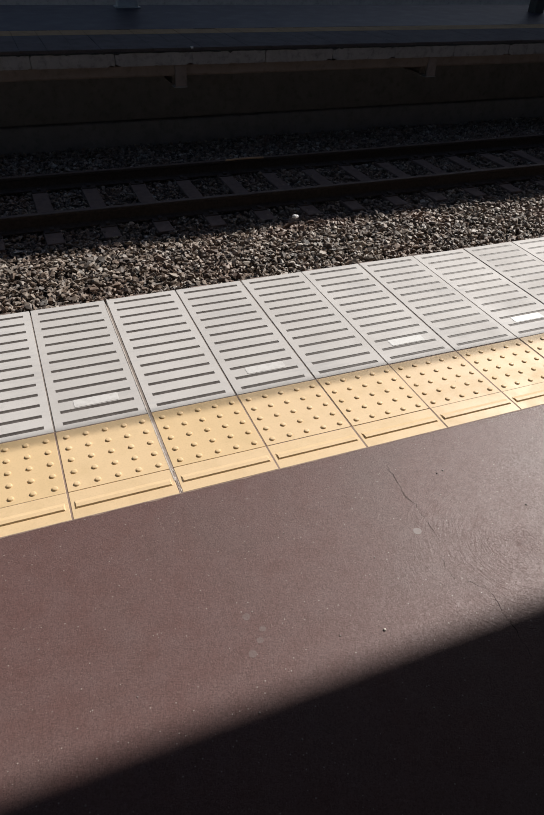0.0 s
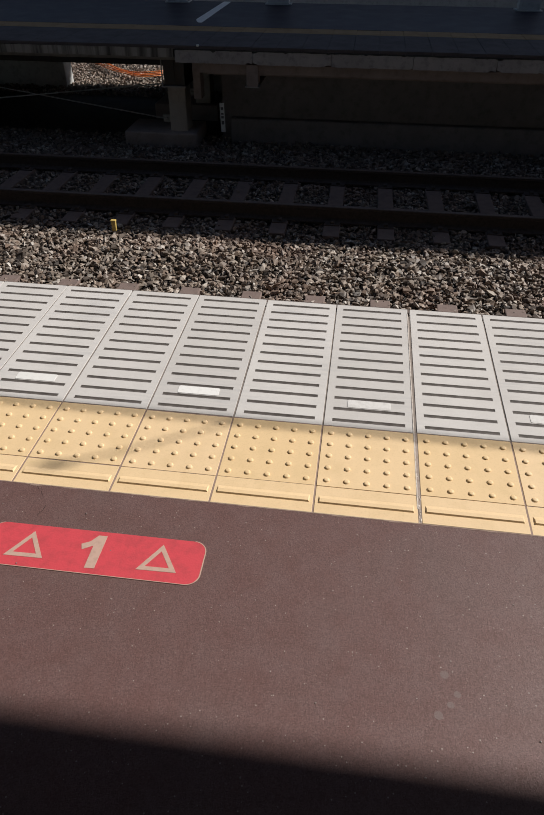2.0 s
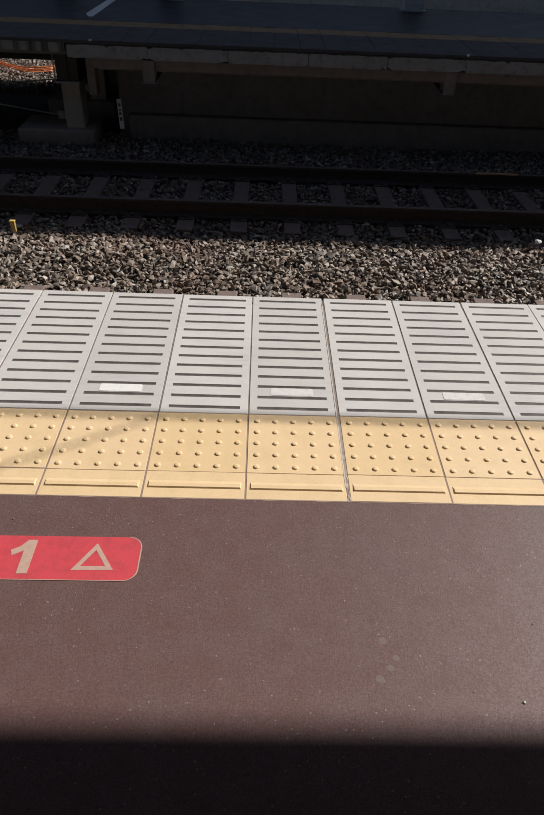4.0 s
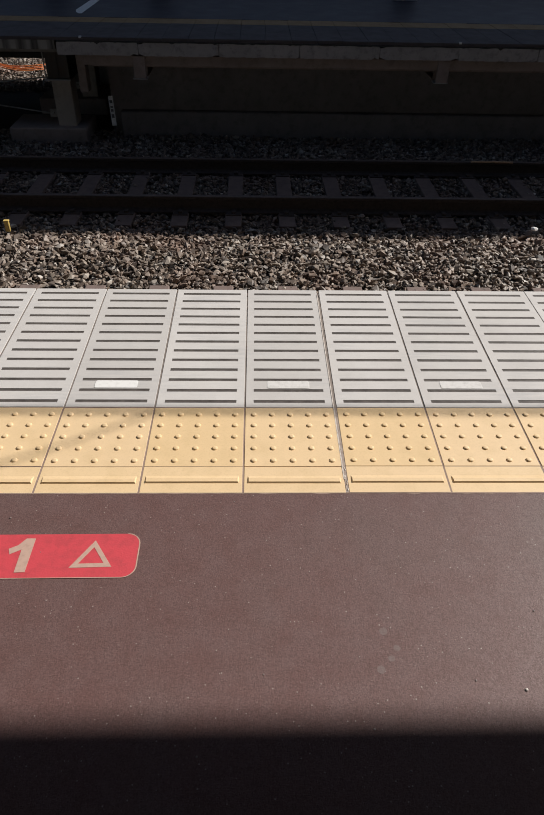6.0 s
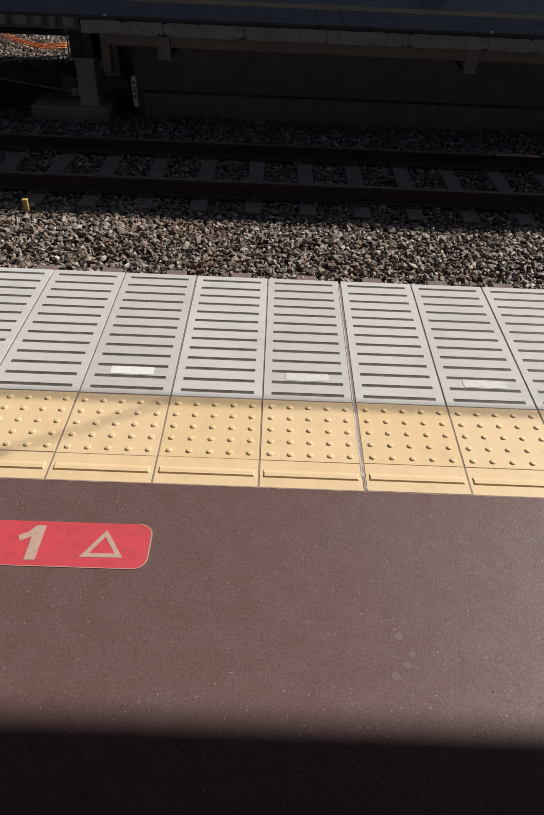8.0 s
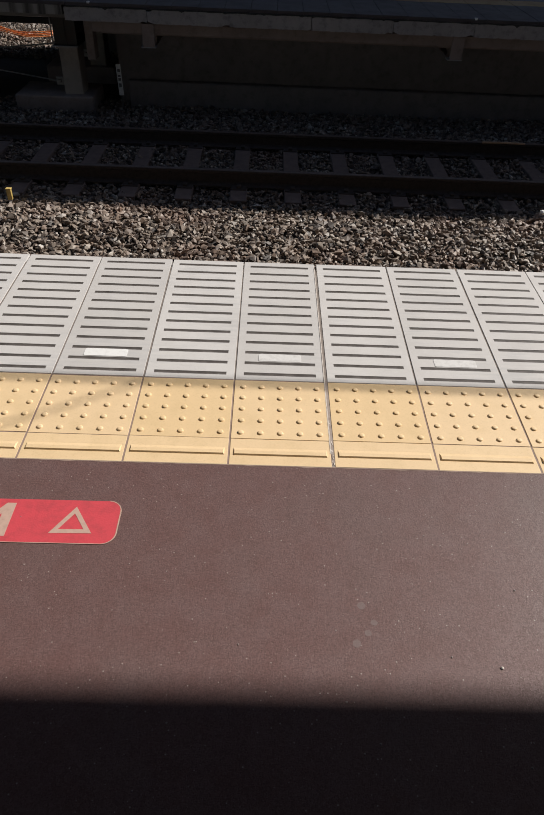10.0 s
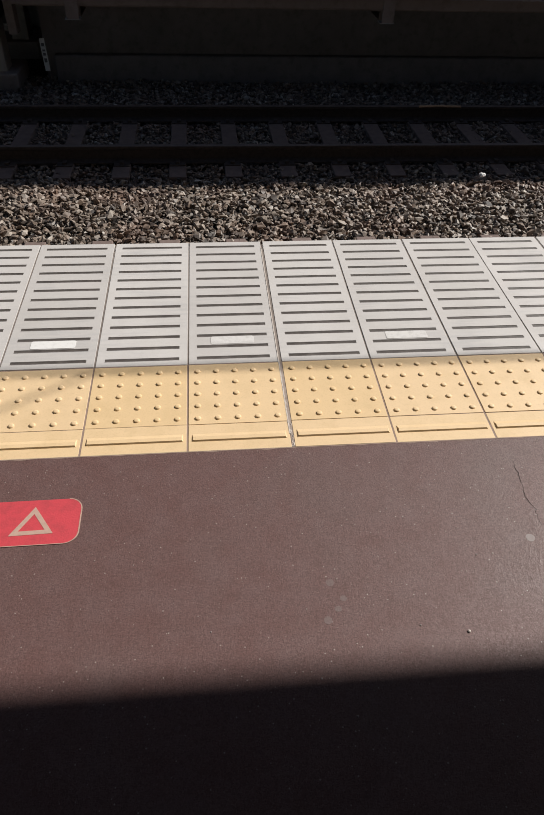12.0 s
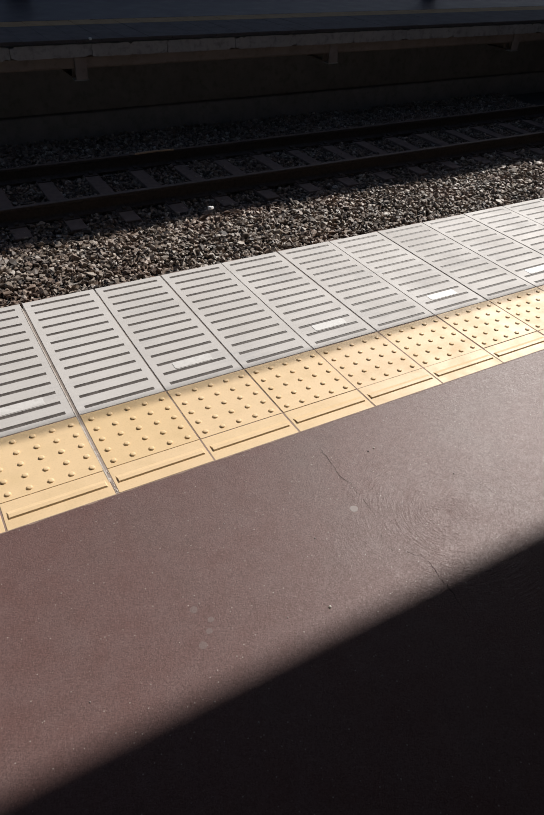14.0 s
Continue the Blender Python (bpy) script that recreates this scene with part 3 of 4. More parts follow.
copings = [coping_mesh(0.932, s) for s in (1, 2, 3)]
for i in range(14):
    piece("coping_block", copings[i % 3], far_platform, pose(-2.555 + i * 0.94, 0, 0, 0, rs.uniform(-0.15, 0.15), 0))
stained = boxed(X0, -2.575, FAR_EDGE, FAR_EDGE + 0.12, -0.192, FAR_Z - 0.036)
bmesh.ops.subdivide_edges(stained, edges=[e for e in stained.edges if abs(e.verts[0].co.x - e.verts[1].co.x) > 1], cuts=90)
for v in stained.verts:
    v.co.z += rs.uniform(-0.004, 0.004)
part("stained_coping", stained, M_STAINED, far_platform, "rain-streaked concrete edge beam")
part("lip", boxed(-2.57, X1, FAR_EDGE + 0.012, FAR_EDGE + 0.11, -0.101, FAR_Z - 0.036), M_DARKWALL, far_platform, "dark mossy lip above the coping")
drip = bmesh.new()
n = 420
upper = [drip.verts.new((-2.55 + 14.0 * k / n, FAR_EDGE - 0.0175, -0.098)) for k in range(n + 1)]
lower = [drip.verts.new((-2.55 + 14.0 * k / n, FAR_EDGE - 0.019, -0.105 - 0.010 * max(0, noise.noise((k * 0.23, 0, 0)) + 0.1) - 0.09 * max(0, noise.noise((k * 0.61, 7, 0)) - 0.42))) for k in range(n + 1)]
back = [drip.verts.new((-2.55 + 14.0 * k / n, FAR_EDGE + 0.02, -0.098)) for k in range(n + 1)]
for k in range(n):
    drip.faces.new((upper[k], upper[k + 1], lower[k + 1], lower[k]))
    drip.faces.new((back[k], back[k + 1], upper[k + 1], upper[k]))
part("moss_drips", drip, M_MOSS, far_platform, "dark moss and dirt running over the coping")
part("edge_beam", boxed(-2.27, X1, FAR_EDGE + 0.03, FAR_EDGE + 0.13, -0.355, -0.247, bevel=0.006), M_BROWN, far_platform, "rusty brown edge beam")
part("edge_beam_flange", boxed(-2.20, X1, FAR_EDGE + 0.05, FAR_EDGE + 0.16, -0.372, -0.358), M_BROWN, far_platform, "thin steel flange")


def steel_beam(x, depth, flange, y0, y1, top):
    """Cross beam of I section that carries the deck, with its end in view."""
    bm = boxed(x - 0.006, x + 0.006, y0 + 0.01, y1, top - depth + 0.013, top - 0.013)
    box(bm, x - flange / 2, x + flange / 2, y0, y1, top - depth, top - depth + 0.012)
    box(bm, x - flange / 2, x + flange / 2, y0, y1, top - 0.012, top)
    # end stiffener between the flanges
    box(bm, x - flange * 0.44, x + flange * 0.44, y0 + 0.03, y0 + 0.05, top - depth + 0.013, top - 0.013)
    return bm


for x in (-5.30, -1.62, 1.99, 5.6, 9.2):
    if x > -2.5:
        b = part("cross_beam", steel_beam(x, 0.22, 0.16, FAR_EDGE + 0.14, 7.9, -0.27), M_BROWN, far_platform, "rusty steel cross beam")
        part("end_stub", boxed(x - 0.07, x + 0.07, FAR_EDGE + 0.004, FAR_EDGE + 0.028, -0.486, -0.249, bevel=0.004), M_BROWN, b, "rusty stub on the beam's end")
        part("beam_tip", boxed(x - 0.09, x + 0.08, FAR_EDGE + 0.000, FAR_EDGE + 0.14, -0.498, -0.488), M_COPING, b, "bare steel flange tip")
for x in (-10.40, -6.53, -2.65):
    deep = 0.35 if x > -3 else 0.22
    foot = -0.21 - deep
    beam = part("cross_beam", steel_beam(x, deep, 0.30, FAR_EDGE + 0.2, FAR_BACK - 0.3, -0.21), M_DARKSTEEL, far_platform, "dark steel cross beam on the pillars")
    part("end_plate", boxed(x - 0.155, x + 0.155, FAR_EDGE + 0.16, FAR_EDGE + 0.2, foot - 0.002, foot + 0.012), M_COPING, beam, "bare steel flange tip")
    part("web_edge", boxed(x - 0.145, x - 0.135, FAR_EDGE + 0.17, FAR_EDGE + 0.19, foot + 0.012, -0.21), M_COPING, beam, "bright steel edge")
    for y in (7.5, 8.95):
        p = part("pillar", boxed(x - 0.115, x + 0.115, y - 0.02, y + 0.26, -1.17, foot - 0.002, bevel=0.012), M_PILLAR, far_platform, "brownish concrete pillar")
        rise = -1.11 if x > -3 else -1.01
        part("footing", boxed(x - 0.72, x + 0.25, y - 0.14, y + 0.5, -1.34, rise, bevel=0.02), M_BROWN, p, "concrete footing block")
        g = boxed(x - 0.215, x - 0.115, y + 0.02, y + 0.035, -1.02, -0.925, bevel=0.004)
        box(g, x - 0.19, x - 0.15, y - 0.01, y + 0.02, -0.99, -0.955, bevel=0.004)
        if x < -3:
            box(g, x + 0.115, x + 0.215, y + 0.02, y + 0.035, -1.02, -0.925, bevel=0.004)
            box(g, x + 0.15, x + 0.19, y - 0.01, y + 0.02, -0.99, -0.955, bevel=0.004)
        part("gusset_plate", g, M_STEEL, p, "bolted steel gusset plate")
for x in (-10.40, -6.53):
    part("brace_rod", tube(bmesh.new(), [(x + 0.17, 7.53, -0.935), (x + 3.75, 7.53, -0.551)], 0.0085, 8), M_STEEL, far_platform, "thin steel bracing rod")
    part("brace_rod", tube(bmesh.new(), [(x + 0.17, 7.56, -0.50), (x + 3.70, 7.56, -0.985)], 0.0085, 8), M_STEEL, far_platform, "thin steel bracing rod")
for x in (-10.40, -6.53):
    part("tie_beam", boxed(x + 0.117, x + 3.763, 9.03, 9.11, -0.636, -0.566, bevel=0.004), M_DARKSTEEL, far_platform, "dark steel tie beam between the rear pillars")
part("stub_pillar", boxed(-2.41, -2.31, 7.42, 7.6, -0.70, -0.26, bevel=0.008), M_BROWN, far_platform, "short rusty hanger post")
part("retaining_wall", boxed(-2.12, X1, 7.80, 8.05, -1.34, -0.245), M_DARKWALL, far_platform, "damp dark retaining wall")
part("wall_plinth", boxed(-2.0, X1, 7.68, 7.80, -1.34, -0.98, bevel=0.02), M_DARKWALL, far_platform)
# small white fittings on the deck edge
for x in (-2.27, 2.14):
    part("edge_clip", boxed(x - 0.016, x + 0.016, FAR_EDGE - 0.004, FAR_EDGE + 0.026, FAR_Z - 0.012, FAR_Z + 0.010, bevel=0.003), M_WHITE, far_platform)
# painted line across the opposite deck
line = prism(bmesh.new(), [(-2.74, 9.18), (-2.70, 9.02), (-2.64, 8.90), (-2.60, 8.90), (-2.60, 11.12), (-2.72, 11.12)], FAR_Z + 0.0005, FAR_Z + 0.0035)
part("painted_line", line, M_WHITE, far_platform, "worn white painted line")


def machine_foot(x, y, w):
    """Foot of a pale cabinet that stands on the opposite deck."""
    e = empty("column_foot", "pale steel foot on the dark opposite deck", "column", group="feet on the opposite platform", at=(x, y, FAR_Z + 0.022))
    part("base_plate", boxed(-w / 2, w / 2, 0, 0.25, 0.001, 0.02, bevel=0.004), M_PALEWALL, e)
    part("shaft", boxed(-w / 2 + 0.04, w / 2 - 0.04, 0.03, 0.22, 0.02, 1.9, bevel=0.01), M_PALEWALL, e)


machine_foot(-1.80, 10.85, 0.42)
machine_foot(2.10, 10.72, 0.40)
machine_foot(-3.48, 10.88, 0.40)

# low concrete wall behind the far pillars; its end stands in the sun
part("cross_wall", boxed(-9.6, -5.40, 10.42, 10.74, -1.34, -0.27, bevel=0.015), M_PALEWALL, far_platform, "pale concrete cross wall under the deck")

part("cross_wall", boxed(-3.52, 7.0, 10.45, 10.75, -1.34, -0.27, bevel=0.015), M_BODY, far_platform, "concrete cross wall under the deck")

# white marker plate by the wall
marker = empty("marker_plate", "white narrow plate with dark marks, leaning before the wall", "sign", at=(-2.078, 7.5, -1.216))
part("plate", boxed(-0.029, 0.029, -0.004, 0.004, 0.13, 0.485, bevel=0.002), M_WHITE, marker, "white plate")
for z, h in ((0.40, 0.035), (0.345, 0.02), (0.30, 0.03), (0.225, 0.045)):
    part("mark", boxed(-0.016, 0.016, -0.0065, -0.0042, z, z + h), M_INK, marker, "dark printed bar")
part("stake", boxed(-0.012, 0.012, 0.004, 0.02, -0.06, 0.40), M_DARKSTEEL, marker, "thin dark stake")
marker.rotation_euler = (0, radians(-1.5), 0)

# orange cables on the ground beyond
sag = [(-6.3, 12.6), (-5.75, 12.25), (-5.34, 11.88), (-4.88, 11.38), (-4.45, 11.08), (-4.2, 11.04), (-3.87, 11.2), (-3.4, 11.5)]
for i in range(4):
    pts = []
    for a in range(1, len(sag) - 2):
        p = [Vector((*q, 0)) for q in sag[a - 1:a + 3]]
        for j in range(6):
            t = j / 6
            c = 0.5 * (2 * p[1] + (p[2] - p[0]) * t + (2 * p[0] - 5 * p[1] + 4 * p[2] - p[3]) * t * t + (3 * p[1] - p[0] - 3 * p[2] + p[3]) * t ** 3)
            pts.append((c.x, c.y + 0.05 * i + 0.02 * math.sin(3 * c.x + 2 * i), -1.185 + 0.010 * i + 0.01 * math.sin(5 * c.x + i)))
    tagged(new("cable", mesh_of("cable", tube(bmesh.new(), pts, 0.0085, 7), M_ORANGE, True)), "orange sheathed cable lying on sunlit ballast", "cable", "orange cables")

# ---------- canopies and overhead wire ----------
def canopy(name, y0, y1, z, label):
    c = empty(name, label, "canopy", "structure")
    part("roof_sheet", boxed(X0 - 10, X1 + 14, y0, y1, z, z + 0.10), M_CANOPY, c)
    for i in range(14):
        x = X0 - 8 + i * 4
        part("purlin", boxed(x - 0.05, x + 0.05, y0 + 0.1, y1 - 0.1, z - 0.12, z - 0.002), M_DARKSTEEL, c)
    return c


canopy("near_canopy", -7.3, 2.474, 5.2, "dark sheet roof over the near platform")
canopy("far_canopy", 9.73, 15.79, 7.4, "dark sheet roof over the opposite platform")
for x in (-10.0, -4.5, 7.0, 13.0):
    post = thing("canopy_post", boxed(x - 0.1, x + 0.1, -4.1, -3.9, 0.0, 5.08, bevel=0.01), M_DARKSTEEL, "dark steel post carrying the platform roof", "post", group="canopy posts")
for x in (-9.5, 9.6, 14.0):
    thing("canopy_post", boxed(x - 0.1, x + 0.1, 9.9, 10.1, FAR_Z, 7.28, bevel=0.01), M_DARKSTEEL, "dark steel post on the opposite platform", "post", group="canopy posts")

wire = empty("overhead_wire", "copper contact wire on steel masts over the near track", "overhead wire", at=(0, 2.775, 4.0))
part("contact_wire", tube(bmesh.new(), [(-12, 0, 0), (22, 0, 0)], 0.0125, 8), M_WIRE, wire, "thin copper contact wire")
clamp = bmesh.new()
bmesh.ops.create_uvsphere(clamp, u_segments=12, v_segments=8, radius=1.0)
for v in clamp.verts:
    v.co = Vector((2.89 + v.co.x * 0.055, -0.29 + v.co.y * 0.016, v.co.z * 0.016))
part("clamp", clamp, M_STEEL, wire, "small steel clamp", True)
part("steady_arm", tube(bmesh.new(), [(2.89, -0.29, 0), (3.10, -0.19, 0.01), (3.42, 0.0, 0.01)], 0.0055, 6), M_STEEL, wire, "thin bent steady arm")
for x in (-12.0, 22.0):
    mast = part("mast", boxed(x - 0.09, x + 0.09, 1.25, 1.43, -5.3, 1.5, bevel=0.01), M_STEEL, wire, "galvanised steel mast")
    part("bracket", tube(bmesh.new(), [(x, 1.34, 0.3), (x, -0.02, 0.02)], 0.02, 8), M_STEEL, mast)

# ---------- red boarding mark ----------
sign = empty("boarding_mark", "red rounded floor marking with white triangles and number, stuck on asphalt", "floor marking", at=(-0.876, -0.2215, 0))
sign.rotation_euler = (0, 0, radians(0.3))
part("red_panel", prism(bmesh.new(), rounded(-0.298, 0.304, -0.070, 0.070, 0.034, 8), 0.0002, 0.0012), M_RED, sign, "slightly worn red panel")
rim = bmesh.new()
outer, inner = rounded(-0.2990, 0.3055, -0.0712, 0.0710, 0.036, 8), rounded(-0.2972, 0.3028, -0.0694, 0.0690, 0.0335, 8)
for z in (0.0016,):
    a = [rim.verts.new((*p, z)) for p in outer]
    b = [rim.verts.new((*p, z)) for p in inner]
    a0 = [rim.verts.new((*p, 0.0002)) for p in outer]
    n = len(a)
    for i in range(n):
        j = (i + 1) % n
        # the upper border is worn away over much of its length
        y = (outer[i][1] + outer[j][1]) / 2
        x = (outer[i][0] + outer[j][0]) / 2
        if y > 0.07 and -0.28 < x < 0.27:
            continue
        rim.faces.new((a[i], a[j], b[j], b[i]))
        rim.faces.new((a0[i], a0[j], a[j], a[i]))
part("border", rim, M_CREAM, sign, "thin cream border, partly worn off")


def triangle(cx):
    bm = bmesh.new()
    o = [(cx - 0.054, -0.040), (cx + 0.054, -0.038), (cx - 0.001, 0.048)]
    c = (cx - 0.001, -0.008)
    i = [(c[0] + (x - c[0]) * 0.60, c[1] + (y - c[1]) * 0.60) for x, y in o]
    vo = [bm.verts.new((*p, 0.0018)) for p in o]
    vi = [bm.verts.new((*p, 0.0018)) for p in i]
    wo = [bm.verts.new((*p, 0.0004)) for p in o]
    wi = [bm.verts.new((*p, 0.0004)) for p in i]
    for k in range(3):
        j = (k + 1) % 3
        bm.faces.new((vo[k], vo[j], vi[j], vi[k]))
        bm.faces.new((wo[k], wo[j], vo[j], vo[k]))
        bm.faces.new((vi[k], vi[j], wi[j], wi[k]))
        bm.faces.new((wo[k], wi[k], wi[j], wo[j]))
    return bm


part("triangle", triangle(-0.174), M_CREAM, sign, "cream outlined triangle")
part("triangle", triangle(0.188), M_CREAM, sign, "cream outlined triangle")


one = [(0.004, 0.056), (0.028, 0.056), (0.027, -0.052), (0.0, -0.053), (0.0, 0.020), (-0.027, 0.004), (-0.034, 0.022), (-0.012, 0.034)]
part("number", prism(bmesh.new(), one, 0.0004, 0.0018), M_CREAM, sign, "cream number 1")

# ---------- small things on the platform ----------
def crack(path, width, label, seed, crumb=1.0):
    """A fine broken crack: pieces of a narrow dark ribbon with crumbled, pale grit beside it."""
    bm = bmesh.new()
    rc = random.Random(seed)
    line = []
    for (xa, ya), (xb, yb) in zip(path, path[1:]):
        n = max(3, int(math.hypot(xb - xa, yb - ya) / 0.009))
        line += [(xa + (xb - xa) * s / n + rc.uniform(-0.003, 0.003), ya + (yb - ya) * s / n + rc.uniform(-0.002, 0.002)) for s in range(n)]
    last = None
    for i, (x, y) in enumerate(line):
        w = width * (0.25 + 0.75 * abs(math.sin(i * 0.31 + seed)))
        if noise.noise((i * 0.17, seed * 3.1, 0)) < -0.55:
            last = None
            continue
        now = (bm.verts.new((x - w, y, 0.0006)), bm.verts.new((x + w, y - w * 0.5, 0.0006)))
        if last:
            bm.faces.new((last[0], last[1], now[1], now[0]))
        last = now
    part("crack", bm, M_CRACK, pavement, label)
    crumbs = bmesh.new()
    for x, y in line[::3]:
        if rc.random() < 0.5:
            q = rc.uniform(0.0004, 0.0009) * crumb
            box(crumbs, x - 0.002 - width - q, x - 0.002 - width + q, y - q, y + q, -0.0005, q)
    part("crack_crumbs", crumbs, M_GUM, pavement, "pale crumbs along the crack")


crack([(0.618, -0.09), (0.615, -0.115), (0.611, -0.152), (0.608, -0.193), (0.600, -0.222), (0.613, -0.265), (0.607, -0.293),
       (0.610, -0.317), (0.605, -0.358), (0.604, -0.389), (0.604, -0.418)], 0.0007, "fine dark crack in the asphalt", 3)
crack([(0.576, -0.463), (0.566, -0.485), (0.567, -0.513), (0.574, -0.53)], 0.0006, "fine dark crack in the asphalt", 5)
crack([(0.603, -0.545), (0.623, -0.573), (0.634, -0.602), (0.630, -0.619), (0.628, -0.636), (0.620, -0.652), (0.624, -0.674), (0.61, -0.78)], 0.0007, "fine dark crack in the asphalt", 8)
crack([(-1.12, -0.004), (-1.094, -0.035), (-1.06, -0.069), (-1.074, -0.127), (-1.081, -0.155)], 0.0008, "fine broken crack in the asphalt", 4, 1.2)
crack([(-1.024, -0.42), (-1.068, -0.46), (-1.097, -0.495), (-1.09, -0.53), (-1.122, -0.564), (-1.162, -0.59), (-1.244, -0.62)], 0.0008, "crumbling dark crack in the asphalt", 6, 1.5)


def blot(x, y, r, seed, material, name, label):
    q = random.Random(seed)
    n = 14
    out = [(x + r * (1 + q.uniform(-0.1, 0.1)) * math.cos(k * math.tau / n), y + r * (1 + q.uniform(-0.1, 0.1)) * math.sin(k * math.tau / n)) for k in range(n)]
    part(name, prism(bmesh.new(), out, -0.001, 0.0003), material, pavement, label)


for i, (x, y, r) in enumerate([(0.565, -0.353, 0.0115), (0.034, -0.446, 0.010), (0.059, -0.489, 0.008), (0.043, -0.515, 0.008), (0.015, -0.541, 0.010)]):
    blot(x, y, r, i, M_SMEAR if i else M_GUM, "gum_spot", "flattened pale gum spot")


# ragged seam of brown mortar between asphalt and tiles
rb = random.Random(8)
seam = bmesh.new()
n = 620
near = [seam.verts.new((-3.1 + 6.2 * k / n, -0.0025 - 0.006 * max(0, noise.noise((k * 0.19, 3, 0)) + 0.05) - 0.010 * max(0, noise.noise((k * 0.47, 9, 0)) - 0.35), 0.0005)) for k in range(n + 1)]
far = [seam.verts.new((-3.1 + 6.2 * k / n, 0.0008, 0.0003)) for k in range(n + 1)]
for k in range(n):
    seam.faces.new((near[k], near[k + 1], far[k + 1], far[k]))
part("seam", seam, M_BED, pavement, "ragged brown mortar seam along the tiles")


def pebble(x, y, z, r, seed, material, label, name="pebble"):
    q = random.Random(seed)
    bm = bmesh.new()
    bmesh.ops.create_icosphere(bm, subdivisions=2, radius=r)
    for v in bm.verts:
        v.co *= q.uniform(0.82, 1.12)
        v.co.z *= 0.6
    ob = thing(name, bm, material, label, "stone", group="loose grit")
    ob.location = (x, y, z + r * 0.5)
    return ob


pebble(0.327, -0.591, 0, 0.0034, 1, M_SEAL, "small pale pebble on the asphalt")
pebble(0.769, -0.170, 0, 0.0024, 2, M_SEAL, "tiny pale grit on the asphalt")
pebble(0.743, -0.176, 0, 0.0025, 3, M_CRACK, "tiny dark grit on the asphalt")
rp = random.Random(21)
for i in range(26):
    pebble(rp.uniform(-1.6, 1.7), rp.uniform(-0.85, -0.03), 0, rp.uniform(0.0014, 0.0028), 30 + i, M_GUM, "tiny pale grit on the asphalt")

# ---------- small things on the ballast ----------
peg = empty("survey_peg", "short yellow painted peg standing in the ballast", "peg", at=(-2.577, 4.50, -1.205))
part("peg_body", boxed(-0.021, 0.021, -0.017, 0.017, 0.0, 0.095, bevel=0.004), M_YPOST, peg, "yellow peg")
part("peg_cap", boxed(-0.025, 0.025, -0.021, 0.021, 0.095, 0.108, bevel=0.004), M_YPOST, peg, "yellow cap")
pebble(2.378, 4.50, -1.155, 0.033, 5, M_STICKER, "pale cream stone lying on dark ballast", "pale_stone")
# added strip in place of a patch of sun along the rail top
stick = tube(bmesh.new(), [(2.20, 6.19, -1.070), (2.42, 6.195, -1.067), (2.68, 6.185, -1.069)], 0.011, 7)
thing("stick", stick, M_SUNSTRIP, "thin orange-brown strip standing in for a sun patch on the rail", "stick")


# ---------- train, gone on along the far track ----------
def train_plan(x, half, nose):
    """Plan outline of the car: rounded nose towards -x, square at the other end."""
    out = []
    for k in range(13):
        a = -1 + k / 6
        out.append((x + nose * abs(a) ** 2.6, TRACK_2 + half * a))
    return out


def shell(x, half, nose, length, z0, z1):
    front = train_plan(x, half, nose)
    return prism(bmesh.new(), front + [(x + length, TRACK_2 + half), (x + length, TRACK_2 - half)], z0, z1)


TX, HALF, LONG = 11.4, 1.40, 19.5
train = empty("commuter_train", "steel commuter train with black face and orange band", "train", at=(0, 0, 0))
body = part("car_body", shell(TX, HALF, 0.55, LONG, -0.02, 2.30), M_TRAINSTEEL, train, "brushed steel body")
roof = bmesh.new()
for k in range(5):
    a = k / 4
    prism(roof, [(x + 0.25 * a, TRACK_2 + (y - TRACK_2) * (1 - 0.16 * a * a)) for x, y in train_plan(TX, HALF, 0.55)] +
          [(TX + LONG, TRACK_2 + HALF * (1 - 0.16 * a * a)), (TX + LONG, TRACK_2 - HALF * (1 - 0.16 * a * a))], 2.30 + 0.055 * k + 0.001, 2.355 + 0.055 * k)
part("roof", roof, M_DARKSTEEL, body, "grey rounded roof")


def face_strip(y0, y1, z0, z1, proud, steps=8):
    """A strip that follows the curve of the nose."""
    bm = bmesh.new()
    rows = []
    for k in range(steps + 1):
        y = y0 + (y1 - y0) * k / steps
        a = (y - TRACK_2) / HALF
        x = TX + 0.55 * abs(a) ** 2.6
        rows.append([bm.verts.new(c) for c in ((x - proud, y, z0), (x - proud, y, z1), (x + 0.05, y, z1), (x + 0.05, y, z0))])
    for a, b in zip(rows, rows[1:]):
        for k in range(4):
            bm.faces.new((a[k], a[(k + 1) % 4], b[(k + 1) % 4], b[k]))
    bm.faces.new(rows[0])
    bm.faces.new(rows[-1][::-1])
    return bm


part("front_mask", face_strip(TRACK_2 - 1.22, TRACK_2 + 1.22, 0.28, 2.28, 0.012), M_TRAINBLACK, train, "glossy black front")
part("front_band", face_strip(TRACK_2 - 1.25, TRACK_2 - 0.42, 0.03, 0.20, 0.016), M_TRAINORANGE, train, "orange lower band")
part("front_band", face_strip(TRACK_2 + 0.42, TRACK_2 + 1.25, 0.03, 0.20, 0.016), M_TRAINORANGE, train, "orange lower band")
part("front_door", face_strip(TRACK_2 - 0.40, TRACK_2 + 0.40, 0.12, 2.1, 0.020, 3), M_TRAINSTEEL, train, "grey gangway door")
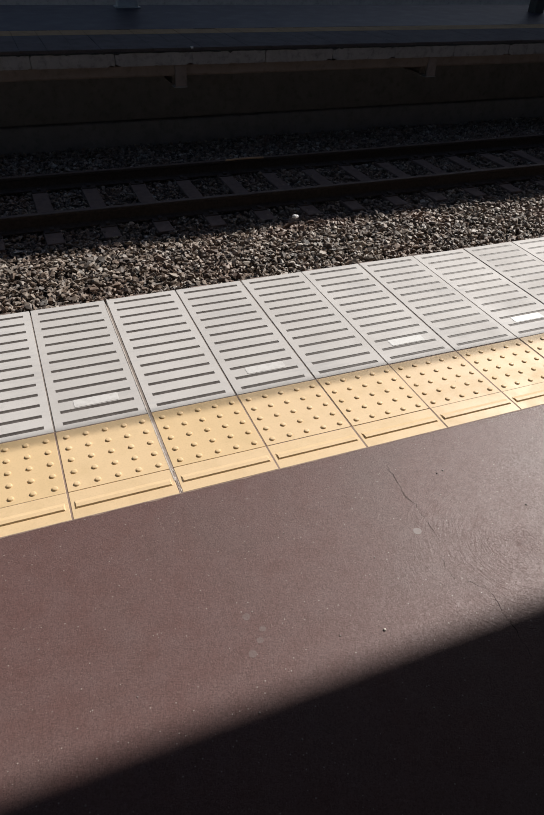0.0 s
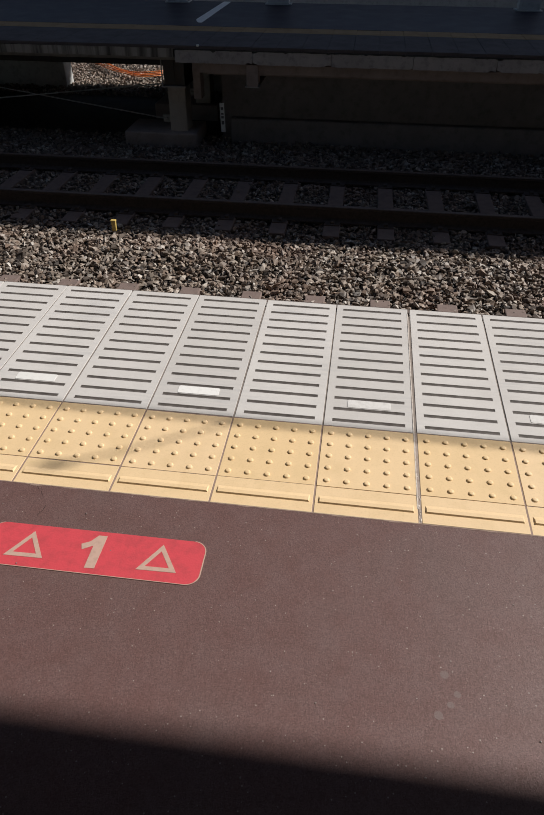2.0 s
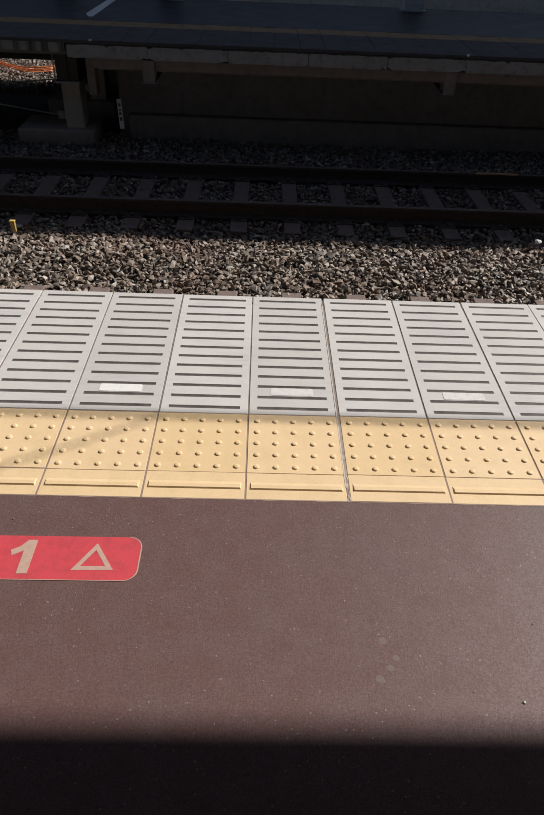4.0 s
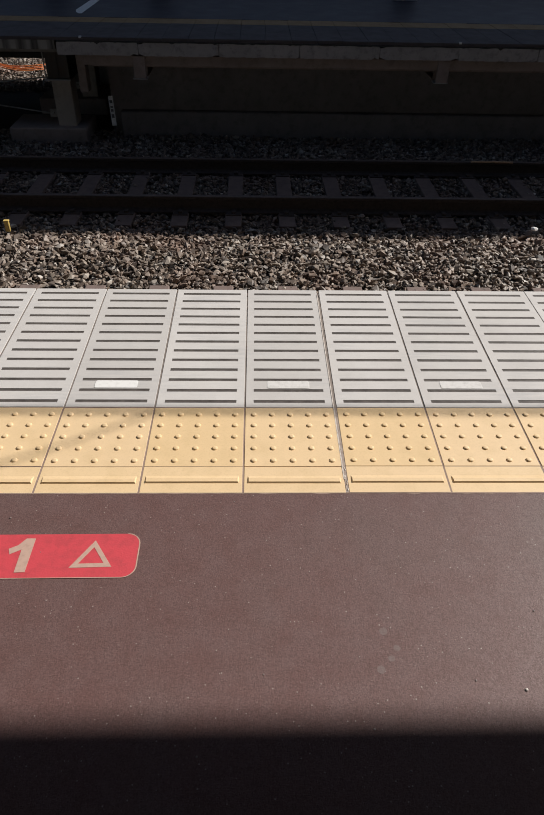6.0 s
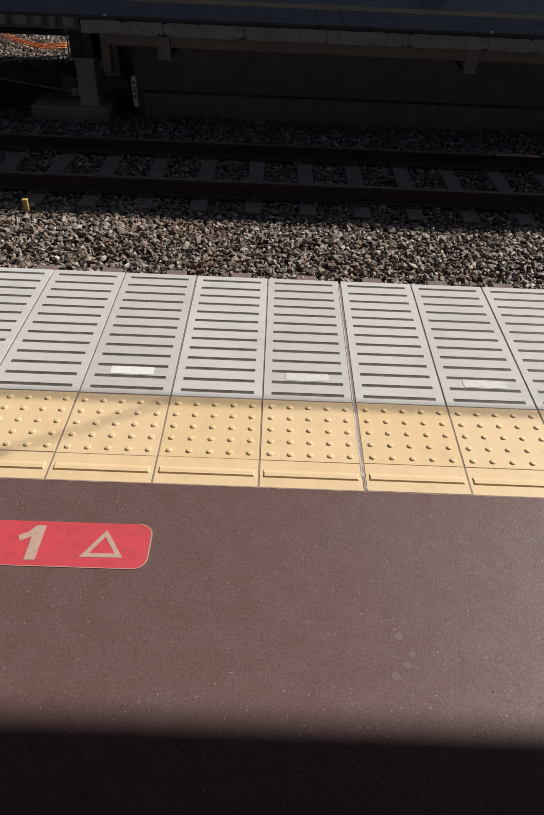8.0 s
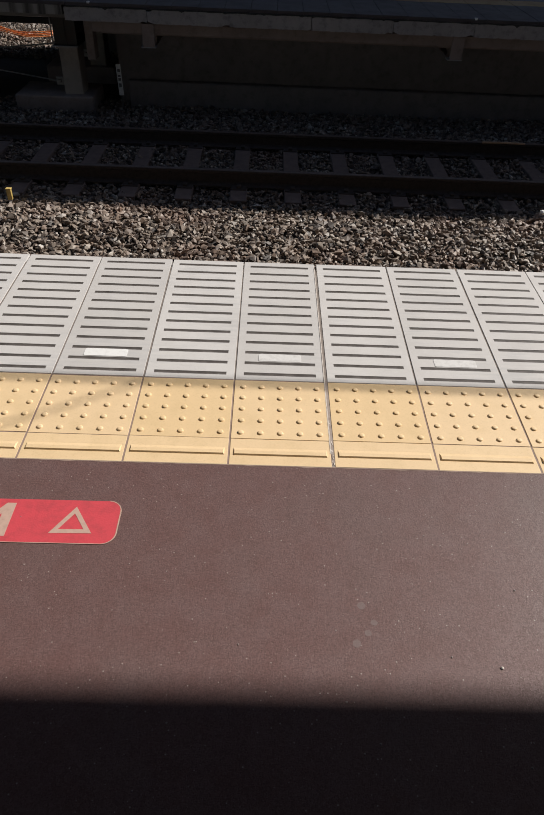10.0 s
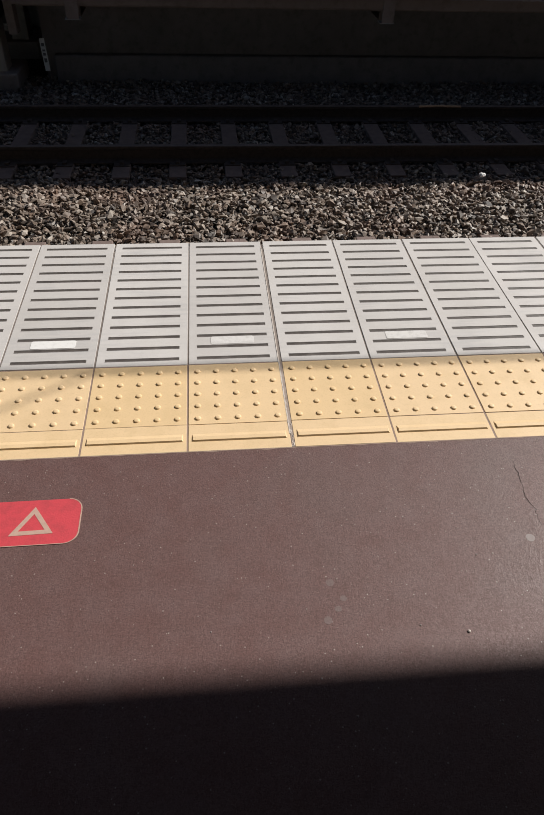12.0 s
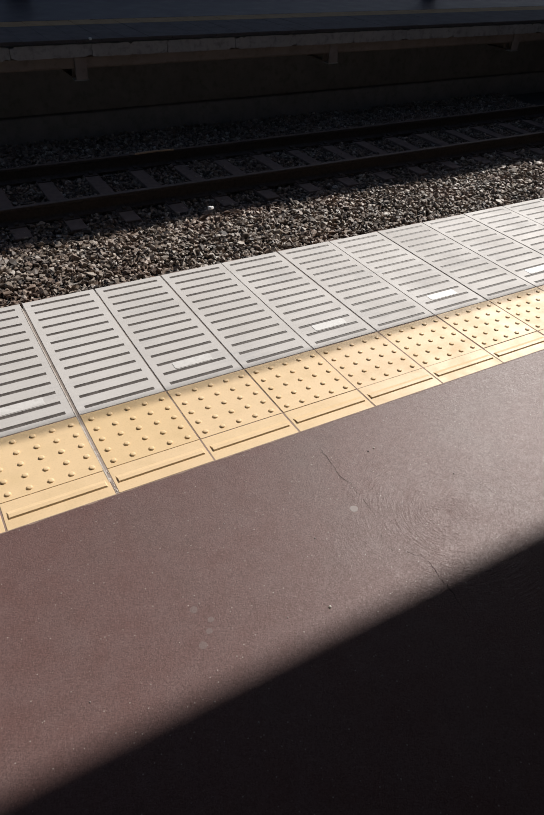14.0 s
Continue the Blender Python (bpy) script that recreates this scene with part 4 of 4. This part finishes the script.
glass = Nodes("train_glass", 0.08, 0, 0.6)
glass.shader.inputs["Base Color"].default_value = (0.01, 0.012, 0.014, 1)
for a, b in ((-1.12, -0.50), (-0.28, 0.28), (0.50, 1.12)):
    part("windscreen", face_strip(TRACK_2 + a, TRACK_2 + b, 0.95, 1.95, 0.026, 4), glass.mat, train, "dark windscreen")
lamp = bmesh.new()
bmesh.ops.create_cone(lamp, cap_ends=True, segments=20, radius1=0.09, radius2=0.08, depth=0.04)
lamp = mesh_of("headlight", lamp, M_STICKER)
for s in (-1, 1):
    piece("headlight", lamp, train, pose(TX + 0.20, TRACK_2 + s * 0.98, 0.62, 0, -90, 0))
    piece("tail_light", lamp, train, pose(TX + 0.13, TRACK_2 + s * 0.80, 0.62, 0, -90, 0))
    y = TRACK_2 + s * (HALF + 0.004)
    part("side_band", boxed(TX + 0.56, TX + LONG, min(y, y + s * 0.006), max(y, y + s * 0.006), 0.42, 0.62), M_TRAINORANGE, train, "orange side band")
    for i in range(4):
        x = TX + 2.0 + i * 4.8
        d = part("side_door", boxed(x, x + 1.3, min(y, y + s * 0.012), max(y, y + s * 0.012), 0.02, 1.9, bevel=0.004), M_TRAINSTEEL, train, "double sliding door")
        for q in (0.12, 0.72):
            part("door_window", boxed(x + q, x + q + 0.46, min(y, y + s * 0.02), max(y, y + s * 0.02), 0.85, 1.7, bevel=0.005), glass.mat, d)
        if i < 3:
            part("side_window", boxed(x + 1.7, x + 4.3, min(y, y + s * 0.012), max(y, y + s * 0.012), 0.85, 1.7, bevel=0.006), glass.mat, train)
part("underframe", shell(TX + 0.9, HALF - 0.12, 0.2, LONG - 1.2, -0.55, -0.021), M_DARKSTEEL, train, "dark underfloor boxes")
plough = bmesh.new()
prism(plough, [(TX + 0.15, TRACK_2 - 1.0), (TX + 0.02, TRACK_2), (TX + 0.15, TRACK_2 + 1.0), (TX + 0.55, TRACK_2 + 1.1), (TX + 0.55, TRACK_2 - 1.1)], -0.95, -0.40)
part("snow_plough", plough, M_STEEL, train, "grey steel obstacle guard")
part("guard_bracket", boxed(TX + 0.35, TX + 0.75, TRACK_2 - 0.95, TRACK_2 + 0.95, -0.40, -0.022), M_DARKSTEEL, train)
wheel = bmesh.new()
bmesh.ops.create_cone(wheel, cap_ends=True, segments=28, radius1=0.43, radius2=0.43, depth=0.12)
wheel = mesh_of("wheel", wheel, M_RAILSIDE)
for bogie in (TX + 2.9, TX + LONG - 2.9):
    b = part("bogie", boxed(bogie - 1.5, bogie + 1.5, TRACK_2 - 0.95, TRACK_2 + 0.95, -0.80, -0.56, bevel=0.03), M_DARKSTEEL, train, "dark bogie frame")
    for dx in (-1.05, 1.05):
        for s in (-1, 1):
            piece("wheel", wheel, b, pose(bogie + dx, TRACK_2 + s * 0.566, RAIL_Z + 0.43, 90, 0, 0))
